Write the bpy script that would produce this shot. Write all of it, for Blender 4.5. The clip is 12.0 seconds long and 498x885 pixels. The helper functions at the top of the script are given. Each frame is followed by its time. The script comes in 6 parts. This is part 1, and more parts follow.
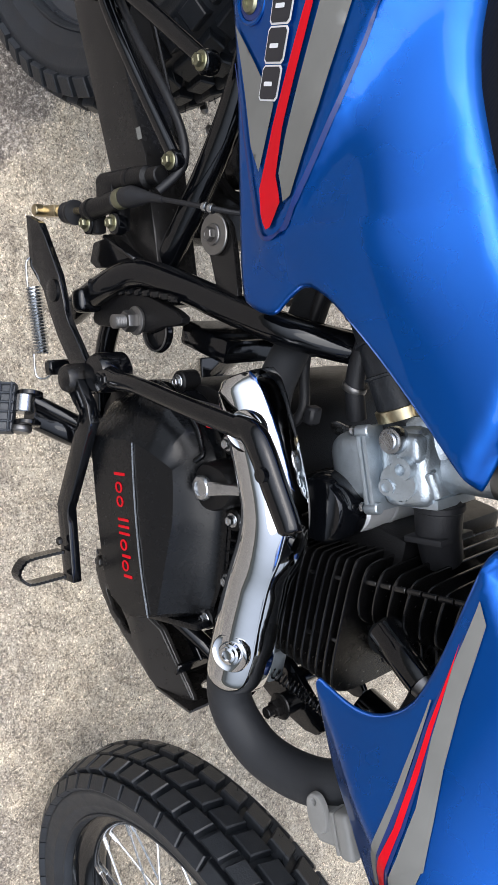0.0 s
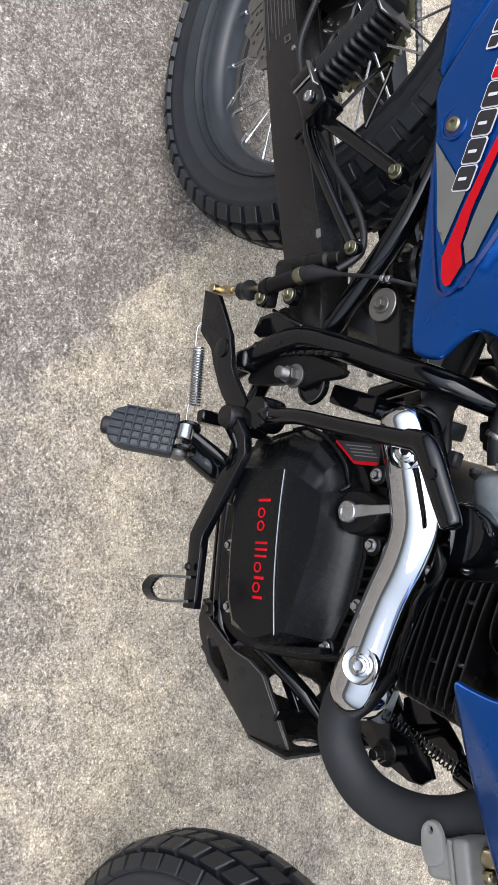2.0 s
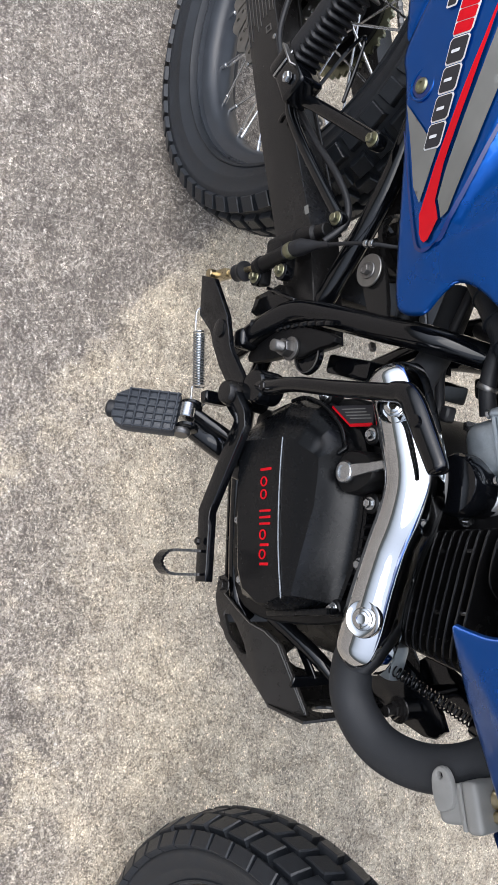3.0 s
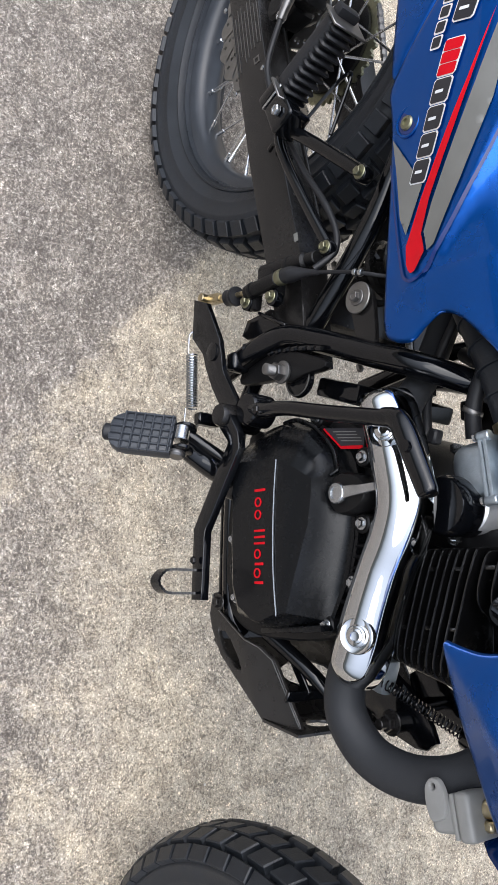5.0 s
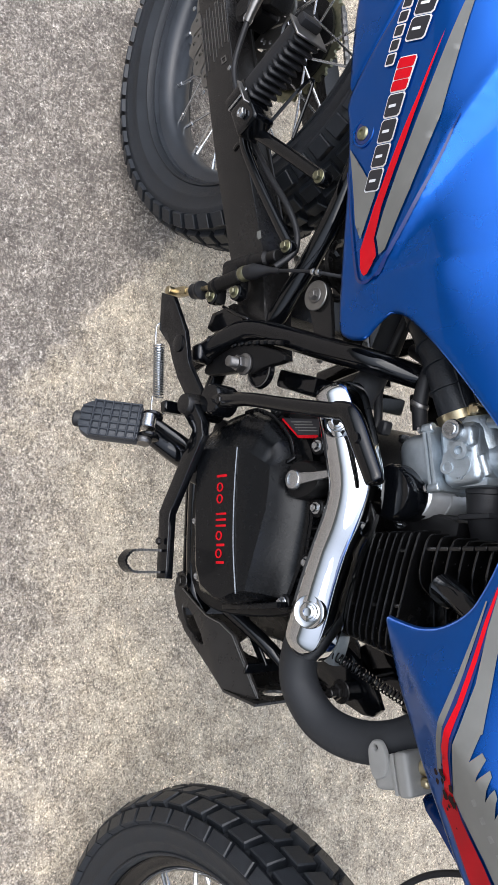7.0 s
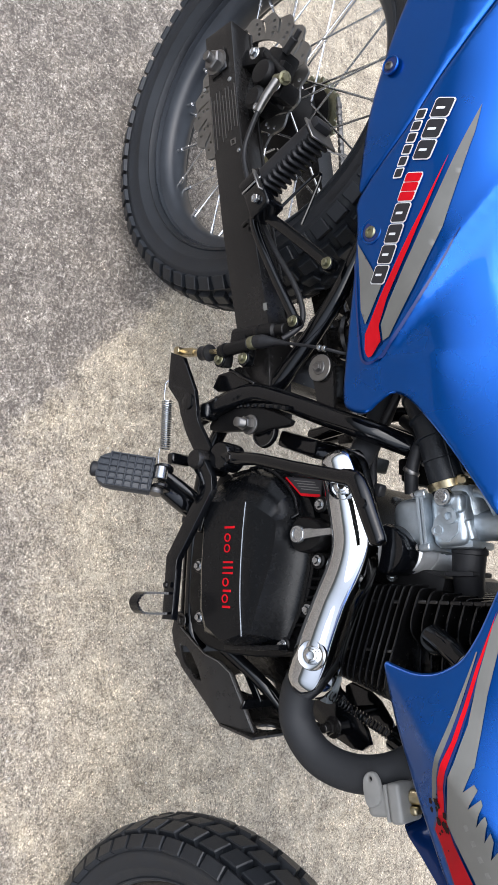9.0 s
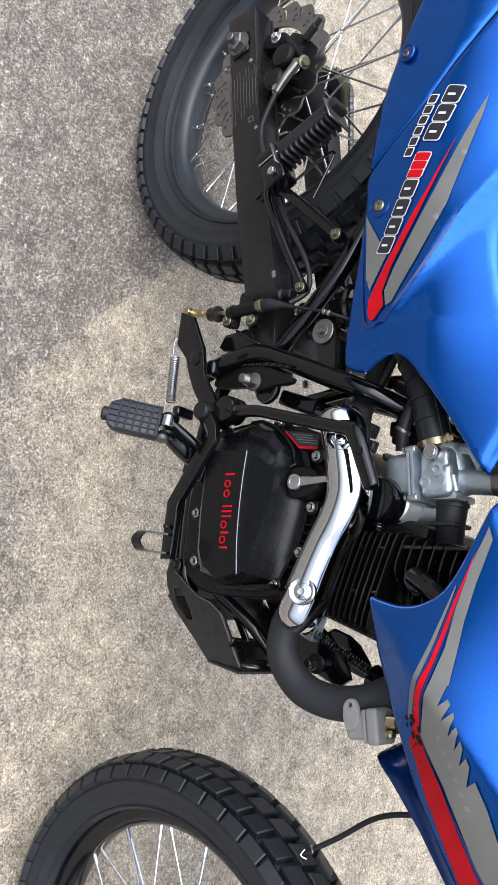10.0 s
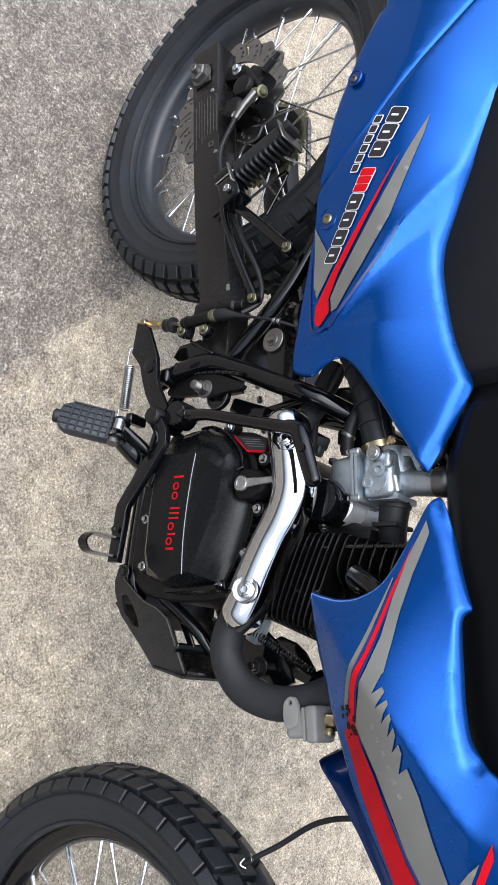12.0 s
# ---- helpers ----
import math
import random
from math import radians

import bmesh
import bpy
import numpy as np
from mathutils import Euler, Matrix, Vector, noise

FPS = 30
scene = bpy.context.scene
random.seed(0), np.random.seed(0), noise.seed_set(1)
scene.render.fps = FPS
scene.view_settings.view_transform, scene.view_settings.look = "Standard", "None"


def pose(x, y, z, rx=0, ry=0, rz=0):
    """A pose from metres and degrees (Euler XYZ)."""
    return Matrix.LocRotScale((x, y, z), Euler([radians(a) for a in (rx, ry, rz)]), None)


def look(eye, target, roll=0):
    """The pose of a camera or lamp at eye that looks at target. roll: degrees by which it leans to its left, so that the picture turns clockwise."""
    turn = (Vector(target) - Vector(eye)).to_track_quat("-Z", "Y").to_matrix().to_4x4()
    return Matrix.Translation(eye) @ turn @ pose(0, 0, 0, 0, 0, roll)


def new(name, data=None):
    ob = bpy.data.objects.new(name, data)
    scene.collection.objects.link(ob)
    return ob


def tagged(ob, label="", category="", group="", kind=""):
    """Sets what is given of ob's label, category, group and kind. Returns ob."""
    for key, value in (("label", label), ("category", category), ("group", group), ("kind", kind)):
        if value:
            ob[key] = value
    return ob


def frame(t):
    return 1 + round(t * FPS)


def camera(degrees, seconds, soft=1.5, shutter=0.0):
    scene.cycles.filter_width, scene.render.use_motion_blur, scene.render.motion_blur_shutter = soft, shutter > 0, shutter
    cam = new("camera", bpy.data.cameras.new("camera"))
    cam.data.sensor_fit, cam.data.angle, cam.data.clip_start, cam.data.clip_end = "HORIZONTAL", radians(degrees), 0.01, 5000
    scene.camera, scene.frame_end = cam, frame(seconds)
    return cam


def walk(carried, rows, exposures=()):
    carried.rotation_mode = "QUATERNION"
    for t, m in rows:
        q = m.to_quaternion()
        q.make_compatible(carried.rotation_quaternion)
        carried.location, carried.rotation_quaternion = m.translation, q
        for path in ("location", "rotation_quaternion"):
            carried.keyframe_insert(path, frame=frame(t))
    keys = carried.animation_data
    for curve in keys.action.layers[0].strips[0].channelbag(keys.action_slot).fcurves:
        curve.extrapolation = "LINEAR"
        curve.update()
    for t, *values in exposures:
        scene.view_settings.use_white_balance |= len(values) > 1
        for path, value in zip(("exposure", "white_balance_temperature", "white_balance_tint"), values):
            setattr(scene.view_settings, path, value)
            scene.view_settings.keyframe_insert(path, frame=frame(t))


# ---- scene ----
cam = camera(36.3, 12.0)
PATH = [
    (0, (0.037, -0.399, 1.066), (0.275, 0.529, -0.69), 98.9),
    (0.5, (0.071, -0.452, 1.088), (0.196, 0.57, -0.627), 93.7),
    (0.8, (0.185, -0.507, 1.095), (0.098, 0.527, -0.615), 84.0),
    (1, (0.174, -0.507, 1.079), (0.059, 0.467, -0.664), 85.6),
    (1.5, (0.184, -0.532, 1.076), (-0.078, 0.389, -0.679), 80.0),
    (2, (0.191, -0.538, 1.074), (-0.127, 0.362, -0.683), 77.4),
    (2.5, (0.208, -0.531, 1.087), (-0.116, 0.344, -0.682), 74.5),
    (2.7, (0.235, -0.501, 1.097), (-0.115, 0.295, -0.704), 69.9),
    (4.3, (0.208, -0.541, 1.107), (-0.184, 0.284, -0.672), 69.5),
    (4.5, (0.208, -0.541, 1.11), (-0.186, 0.291, -0.666), 69.3),
    (5, (0.224, -0.525, 1.118), (-0.152, 0.312, -0.659), 69.1),
    (5.5, (0.228, -0.516, 1.133), (-0.119, 0.32, -0.65), 70.2),
    (6, (0.24, -0.52, 1.148), (-0.086, 0.333, -0.632), 72.1),
    (6.5, (0.238, -0.528, 1.144), (-0.078, 0.352, -0.624), 73.5),
    (7, (0.224, -0.541, 1.162), (-0.102, 0.378, -0.585), 73.8),
    (7.2, (0.22, -0.54, 1.171), (-0.114, 0.395, -0.566), 73.6),
    (8.8, (0.214, -0.611, 1.188), (-0.176, 0.427, -0.476), 74.2),
    (9, (0.204, -0.648, 1.199), (-0.187, 0.4, -0.459), 75.1),
    (9.5, (0.219, -0.709, 1.211), (-0.17, 0.367, -0.429), 77.5),
    (10, (0.274, -0.696, 1.223), (-0.124, 0.403, -0.4), 79.1),
    (10.5, (0.329, -0.677, 1.219), (-0.106, 0.429, -0.389), 79.2),
    (11, (0.322, -0.671, 1.226), (-0.175, 0.436, -0.364), 77.9),
    (11.5, (0.323, -0.668, 1.234), (-0.217, 0.441, -0.34), 76.5),
    (12, (0.331, -0.667, 1.243), (-0.207, 0.459, -0.32), 75.7),
]
walk(cam, [(t, look(eye, target, roll)) for t, eye, target, roll in PATH])


# ---- world and light ----
world = bpy.data.worlds.new("overcast_sky")
world.use_nodes = True
scene.world = world
wn, wl = world.node_tree.nodes, world.node_tree.links
sky = wn.new("ShaderNodeTexSky")
sky.sky_type = "NISHITA"
sky.sun_disc = False
sky.sun_elevation, sky.sun_rotation = radians(62), radians(236)
veil = wn.new("ShaderNodeHueSaturation")
veil.inputs["Saturation"].default_value = 0.42
wl.new(sky.outputs[0], veil.inputs["Color"])
# an overcast dome is brighter overhead than at the horizon
way, axes, dome, shade = wn.new("ShaderNodeTexCoord"), wn.new("ShaderNodeSeparateXYZ"), wn.new("ShaderNodeMapRange"), wn.new("ShaderNodeMix")
wl.new(way.outputs["Generated"], axes.inputs[0])
wl.new(axes.outputs[2], dome.inputs["Value"])
dome.inputs["From Min"].default_value, dome.inputs["From Max"].default_value = 0.16, 1.0
dome.inputs["To Min"].default_value, dome.inputs["To Max"].default_value = 0.10, 2.65
shade.data_type, shade.blend_type = "RGBA", "MULTIPLY"
shade.inputs[0].default_value = 1.0
wl.new(veil.outputs[0], shade.inputs[6])
wl.new(dome.outputs[0], shade.inputs[7])
wl.new(shade.outputs[2], wn["Background"].inputs[0])
wn["Background"].inputs[1].default_value = 0.15
sun = new("sun", bpy.data.lights.new("sun", "SUN"))
sun.data.energy, sun.data.angle, sun.data.color = 0.75, radians(52), (1.0, 0.96, 0.90)
sun.matrix_world = look((0.45, -1.0, 2.2), (0, 0, 0))
scene.view_settings.exposure = 1.06


# ---- materials ----
def mat(name, col, rough=0.5, metal=0.0, vary=0.25, scale=60.0, coarse=9.0, bump=0.0, bscale=400.0, coat=0.0, spec=0.5, rvary=0.25):
    """A surface whose colour and gloss vary at two scales, with fine relief."""
    m = bpy.data.materials.new(name)
    m.use_nodes = True
    n, l = m.node_tree.nodes, m.node_tree.links
    b = n["Principled BSDF"]
    co = n.new("ShaderNodeTexCoord")
    f1, f2 = n.new("ShaderNodeTexNoise"), n.new("ShaderNodeTexNoise")
    f1.inputs["Scale"].default_value, f2.inputs["Scale"].default_value = scale, coarse
    f1.inputs["Detail"].default_value, f2.inputs["Detail"].default_value = 6, 4
    for f in (f1, f2):
        l.new(co.outputs["Object"], f.inputs["Vector"])
    add = n.new("ShaderNodeMath"); add.operation = "ADD"
    l.new(f1.outputs[0], add.inputs[0]); l.new(f2.outputs[0], add.inputs[1])
    rng = n.new("ShaderNodeMapRange")
    rng.inputs["From Min"].default_value, rng.inputs["From Max"].default_value = 0.6, 1.4
    rng.inputs["To Min"].default_value, rng.inputs["To Max"].default_value = 1 - vary, 1 + vary
    l.new(add.outputs[0], rng.inputs["Value"])
    mul = n.new("ShaderNodeMix"); mul.data_type, mul.blend_type = "RGBA", "MULTIPLY"
    mul.inputs[0].default_value = 1.0
    mul.inputs[6].default_value = (*col, 1)
    l.new(rng.outputs[0], mul.inputs[7])
    l.new(mul.outputs[2], b.inputs["Base Color"])
    rr = n.new("ShaderNodeMapRange")
    rr.inputs["From Min"].default_value, rr.inputs["From Max"].default_value = 0.6, 1.4
    rr.inputs["To Min"].default_value, rr.inputs["To Max"].default_value = rough * (1 - rvary), min(1.0, rough * (1 + rvary))
    l.new(add.outputs[0], rr.inputs["Value"])
    l.new(rr.outputs[0], b.inputs["Roughness"])
    b.inputs["Metallic"].default_value = metal
    b.inputs["Coat Weight"].default_value = coat
    b.inputs["Coat Roughness"].default_value = 0.03
    b.inputs["Specular IOR Level"].default_value = spec
    if bump:
        f3, bp = n.new("ShaderNodeTexNoise"), n.new("ShaderNodeBump")
        f3.inputs["Scale"].default_value, f3.inputs["Detail"].default_value = bscale, 3
        l.new(co.outputs["Object"], f3.inputs["Vector"])
        bp.inputs["Strength"].default_value, bp.inputs["Distance"].default_value = bump, 0.001
        l.new(f3.outputs[0], bp.inputs["Height"])
        l.new(bp.outputs[0], b.inputs["Normal"])
    return m


def concrete_material():
    """Worn broom-finished concrete: tan paste, dark and pale grains, greyer weathered patch."""
    m = bpy.data.materials.new("worn_concrete")
    m.use_nodes = True
    n, l = m.node_tree.nodes, m.node_tree.links
    b = n["Principled BSDF"]
    co = n.new("ShaderNodeTexCoord")

    def noise_tex(scale, detail=5, rough=0.6):
        t = n.new("ShaderNodeTexNoise")
        t.inputs["Scale"].default_value, t.inputs["Detail"].default_value, t.inputs["Roughness"].default_value = scale, detail, rough
        l.new(co.outputs["Object"], t.inputs["Vector"])
        return t.outputs[0]

    def ramp(value, stops):
        r = n.new("ShaderNodeValToRGB")
        e = r.color_ramp.elements
        while len(e) < len(stops):
            e.new(0.5)
        for el, (p, c) in zip(e, stops):
            el.position, el.color = p, (*c, 1) if len(c) == 3 else c
        l.new(value, r.inputs[0])
        return r.outputs[0]

    def mix(fac, a, c, mode="MIX"):
        x = n.new("ShaderNodeMix"); x.data_type, x.blend_type = "RGBA", mode
        for i, v in ((0, fac), (6, a), (7, c)):
            if isinstance(v, bpy.types.NodeSocket):
                l.new(v, x.inputs[i])
            else:
                x.inputs[i].default_value = v
        return x.outputs[2]

    def math_node(op, a, c=0.0):
        x = n.new("ShaderNodeMath"); x.operation = op
        for i, v in ((0, a), (1, c)):
            if isinstance(v, bpy.types.NodeSocket):
                l.new(v, x.inputs[i])
            else:
                x.inputs[i].default_value = v
        return x.outputs[0]

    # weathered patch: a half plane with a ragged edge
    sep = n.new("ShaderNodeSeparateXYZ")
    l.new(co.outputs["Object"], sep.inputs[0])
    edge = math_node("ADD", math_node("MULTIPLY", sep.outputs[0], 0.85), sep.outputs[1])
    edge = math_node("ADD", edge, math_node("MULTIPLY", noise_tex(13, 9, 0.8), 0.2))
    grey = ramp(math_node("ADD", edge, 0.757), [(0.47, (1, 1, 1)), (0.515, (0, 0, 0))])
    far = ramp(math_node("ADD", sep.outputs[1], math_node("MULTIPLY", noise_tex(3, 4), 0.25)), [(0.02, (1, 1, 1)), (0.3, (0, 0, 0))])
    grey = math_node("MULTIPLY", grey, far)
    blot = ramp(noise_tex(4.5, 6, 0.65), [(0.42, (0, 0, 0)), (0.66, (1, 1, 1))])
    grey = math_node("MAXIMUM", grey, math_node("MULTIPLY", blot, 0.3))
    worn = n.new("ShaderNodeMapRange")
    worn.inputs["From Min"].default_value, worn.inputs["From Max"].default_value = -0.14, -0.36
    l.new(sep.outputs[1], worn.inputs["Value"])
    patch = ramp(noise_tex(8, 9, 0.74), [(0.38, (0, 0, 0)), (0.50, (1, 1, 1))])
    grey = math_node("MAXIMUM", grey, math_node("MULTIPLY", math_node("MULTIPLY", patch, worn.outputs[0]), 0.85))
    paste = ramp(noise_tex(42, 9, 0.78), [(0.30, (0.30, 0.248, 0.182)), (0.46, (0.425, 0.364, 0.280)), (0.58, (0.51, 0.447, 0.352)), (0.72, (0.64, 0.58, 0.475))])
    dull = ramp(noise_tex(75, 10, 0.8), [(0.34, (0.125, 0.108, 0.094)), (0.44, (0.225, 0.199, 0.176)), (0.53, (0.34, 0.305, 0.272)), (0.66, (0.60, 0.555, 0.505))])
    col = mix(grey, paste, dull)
    # sand grains, dark and pale, on slightly warped coordinates
    warp = n.new("ShaderNodeTexNoise"); warp.inputs["Scale"].default_value, warp.inputs["Detail"].default_value = 260, 3
    l.new(co.outputs["Object"], warp.inputs["Vector"])
    shift = n.new("ShaderNodeMix"); shift.data_type, shift.blend_type = "RGBA", "ADD"
    shift.inputs[0].default_value = 0.006
    l.new(co.outputs["Object"], shift.inputs[6]); l.new(warp.outputs[1], shift.inputs[7])

    def grains(scale, channel):
        t = n.new("ShaderNodeTexVoronoi"); t.inputs["Scale"].default_value = scale
        l.new(shift.outputs[2], t.inputs["Vector"])
        sp_ = n.new("ShaderNodeSeparateColor"); l.new(t.outputs["Color"], sp_.inputs[0])
        return sp_.outputs[channel]

    fine = ramp(grains(640, 0), [(0.0, (0.34, 0.32, 0.30)), (0.2, (0.79, 0.78, 0.77)), (0.7, (1.06, 1.06, 1.06)), (0.9, (1.34, 1.34, 1.32)), (1.0, (2.1, 2.07, 2.0))])
    col = mix(1.0, col, fine, "MULTIPLY")
    mid = ramp(grains(380, 1), [(0.0, (0.58, 0.56, 0.53)), (0.2, (0.86, 0.85, 0.84)), (0.7, (1.04, 1.04, 1.04)), (1.0, (1.32, 1.31, 1.29))])
    col = mix(math_node("ADD", math_node("MULTIPLY", grey, 0.45), 0.5), col, mix(1.0, col, mid, "MULTIPLY"))
    clump = ramp(noise_tex(170, 6, 0.88), [(0.36, (0.55, 0.53, 0.50)), (0.45, (0.92, 0.92, 0.91)), (0.56, (1.07, 1.07, 1.07)), (0.66, (1.5, 1.48, 1.45))])
    col = mix(math_node("ADD", math_node("MULTIPLY", grey, 0.6), 0.4), col, mix(1.0, col, clump, "MULTIPLY"))
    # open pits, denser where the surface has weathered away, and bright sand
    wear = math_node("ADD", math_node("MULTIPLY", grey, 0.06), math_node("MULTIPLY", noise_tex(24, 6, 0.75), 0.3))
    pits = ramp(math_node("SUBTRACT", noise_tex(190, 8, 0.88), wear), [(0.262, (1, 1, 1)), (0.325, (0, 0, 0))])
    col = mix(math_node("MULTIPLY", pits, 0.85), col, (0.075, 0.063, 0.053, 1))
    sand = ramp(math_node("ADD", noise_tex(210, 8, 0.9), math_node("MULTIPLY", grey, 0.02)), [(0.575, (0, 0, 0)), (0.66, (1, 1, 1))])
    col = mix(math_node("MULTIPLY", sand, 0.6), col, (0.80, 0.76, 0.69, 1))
    v = n.new("ShaderNodeTexVoronoi"); v.inputs["Scale"].default_value = 75
    l.new(co.outputs["Object"], v.inputs["Vector"])
    fleck = ramp(math_node("ADD", v.outputs["Distance"], math_node("MULTIPLY", noise_tex(9, 3), 0.9)), [(0.42, (1, 1, 1)), (0.46, (0, 0, 0))])
    col = mix(math_node("MULTIPLY", fleck, 0.45), col, (0.68, 0.66, 0.62, 1))
    stain = ramp(noise_tex(15, 8, 0.78), [(0.32, (0.60, 0.585, 0.57)), (0.45, (0.91, 0.905, 0.90)), (0.55, (1.07, 1.06, 1.04)), (0.68, (1.34, 1.31, 1.25))])
    col = mix(1.0, col, stain, "MULTIPLY")
    l.new(col, b.inputs["Base Color"])
    b.inputs["Roughness"].default_value = 0.92
    bp = n.new("ShaderNodeBump")
    bp.inputs["Strength"].default_value, bp.inputs["Distance"].default_value = 0.7, 0.003
    l.new(math_node("ADD", math_node("MULTIPLY", noise_tex(170, 6, 0.7), 0.8), math_node("ADD", noise_tex(40, 4), math_node("MULTIPLY", grains(520, 2), 0.3))), bp.inputs["Height"])
    l.new(bp.outputs[0], b.inputs["Normal"])
    return m


def seat_material():
    """Black vinyl with a fine woven grain."""
    m = mat("seat_vinyl", (0.0075, 0.0085, 0.0105), 0.40, vary=0.15, bump=0.0, spec=0.2)
    n, l = m.node_tree.nodes, m.node_tree.links
    co = n["Texture Coordinate"]
    w = n.new("ShaderNodeTexWave"); w.inputs["Scale"].default_value = 240
    w.bands_direction = "DIAGONAL"
    l.new(co.outputs["Object"], w.inputs["Vector"])
    bp = n.new("ShaderNodeBump"); bp.inputs["Strength"].default_value, bp.inputs["Distance"].default_value = 0.35, 0.0004
    l.new(w.outputs[1], bp.inputs["Height"])
    l.new(bp.outputs[0], n["Principled BSDF"].inputs["Normal"])
    return m


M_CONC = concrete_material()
M_TYRE = mat("tyre_rubber", (0.0118, 0.0142, 0.0182), 0.46, vary=0.4, scale=90, coarse=14, bump=0.35, bscale=500, spec=0.45)
M_PAD = mat("footrest_rubber", (0.027, 0.031, 0.038), 0.42, vary=0.25, bump=0.2, bscale=900, spec=0.45)
M_RUBBER = mat("black_rubber", (0.010, 0.0105, 0.0125), 0.5, vary=0.3, bump=0.2, bscale=900, spec=0.4)
M_SKID = mat("worn_black_steel_paint", (0.015, 0.0138, 0.013), 0.27, vary=0.4, scale=60, bump=0.12, bscale=900, spec=0.5)
M_WORN = mat("worn_lettering", (0.21, 0.21, 0.2), 0.5, vary=0.4, scale=200, spec=0.3)
M_GLOSS = mat("black_gloss_paint", (0.0020, 0.0023, 0.0031), 0.09, vary=0.3, scale=120, bump=0.10, bscale=160, spec=0.5)
M_SATIN = mat("black_satin_paint", (0.0110, 0.0104, 0.0102), 0.24, vary=0.2, scale=150, bump=0.10, bscale=1200, spec=0.34)
M_CAST = mat("black_cast_metal", (0.004, 0.004, 0.0045), 0.38, vary=0.35, scale=200, bump=0.4, bscale=900, spec=0.27)
M_COVER = mat("black_cover_paint", (0.0030, 0.0034, 0.0042), 0.26, vary=0.15, scale=200, bump=0.05, bscale=1500, spec=0.32)
M_FIN = mat("black_fin_paint", (0.003, 0.003, 0.0033), 0.24, vary=0.3, scale=150, bump=0.2, bscale=700, spec=0.65)
M_BLUE = mat("blue_metallic_paint", (0.0, 0.083, 0.385), 0.28, metal=0.82, vary=0.03, scale=30, coarse=4, coat=0.4, spec=0.3, rvary=0.1)
M_DBLUE = mat("blue_fender_plastic", (0.001, 0.024, 0.13), 0.22, metal=0.3, vary=0.1, coat=0.6, spec=0.3)
M_RED = mat("red_decal", (0.55, 0.004, 0.012), 0.4, vary=0.12, spec=0.15)
# darker copy of the red decal, for its shaded lower run
M_SHADED_RED = mat("shaded_red_decal", (0.40, 0.005, 0.012), 0.5, vary=0.25, scale=40, spec=0.15)
M_GREY = mat("grey_decal", (0.16, 0.16, 0.15), 0.42, vary=0.15, scale=40, spec=0.35)
M_WHITE = mat("white_decal", (0.72, 0.73, 0.75), 0.4, vary=0.06)
M_INK = mat("black_decal", (0.02, 0.02, 0.025), 0.35, vary=0.2)
# navy of the decal outlines, also the painted shade inside the screw sockets
M_NAVY = mat("navy_outline_and_socket_shade", (0.004, 0.02, 0.12), 0.35, vary=0.1, coat=0.3)
M_CHROME = mat("chrome", (0.60, 0.61, 0.62), 0.05, metal=1.0, vary=0.03, rvary=0.4, bump=0.25, bscale=28)
M_ZINC = mat("zinc_plated_steel", (0.50, 0.52, 0.54), 0.25, metal=1.0, vary=0.25, bump=0.15, bscale=600)
M_BRASS = mat("yellow_zinc_plating", (0.50, 0.42, 0.27), 0.30, metal=1.0, vary=0.35, scale=150)
M_OLIVE = mat("olive_zinc_plating", (0.25, 0.245, 0.165), 0.34, metal=0.9, vary=0.35, scale=150)
M_SILVER = mat("silver_painted_metal", (0.60, 0.61, 0.62), 0.36, metal=0.6, vary=0.1, scale=160, bump=0.15, bscale=700)
M_ROTOR = mat("ground_rotor_steel", (0.24, 0.235, 0.225), 0.32, metal=0.9, vary=0.2, scale=80)
M_ALU = mat("cast_aluminium", (0.41, 0.46, 0.50), 0.32, metal=0.8, vary=0.16, scale=160, bump=0.35, bscale=700)
M_DISC = mat("brake_disc_steel", (0.20, 0.195, 0.19), 0.36, metal=0.9, vary=0.25, scale=80)
M_PLASTIC = mat("grey_plastic", (0.22, 0.22, 0.212), 0.40, vary=0.15, bump=0.15, bscale=900)
M_PIPE = mat("matt_black_heat_coating", (0.016, 0.0175, 0.0205), 0.62, vary=0.2, scale=150, bump=0.3, bscale=1400, spec=0.4)
M_RIM = mat("dark_grey_painted_rim", (0.025, 0.029, 0.036), 0.34, vary=0.25, scale=60, bump=0.1, bscale=500)
M_SPOKE = mat("spoke_steel", (0.70, 0.71, 0.72), 0.25, metal=1.0, vary=0.2, scale=200)
M_SEAT = seat_material()
M_TANK = mat("black_tank_plastic", (0.0035, 0.004, 0.005), 0.34, vary=0.12, bump=0.15, bscale=1300, spec=0.13)


# ---- shaping helpers ----
def finish(bm, name, material, parent, label="", sharp=38.0, m=None):
    bmesh.ops.recalc_face_normals(bm, faces=bm.faces[:])
    me = bpy.data.meshes.new(name)
    bm.to_mesh(me)
    bm.free()
    me.materials.append(material)
    me.polygons.foreach_set("use_smooth", [True] * len(me.polygons))
    me.set_sharp_from_angle(angle=radians(sharp))
    o = new(name, me)
    o.parent = parent
    if m is not None:
        o.matrix_basis = m
    if label:
        tagged(o, label)
    return o


def part(name, bm, material, parent, label="", sharp=38.0, m=None):
    return finish(bm, name, material, parent, label, sharp, m)


def shared(name, me, parent, m):
    o = new(name, me)
    o.parent = parent
    o.matrix_basis = m
    return o


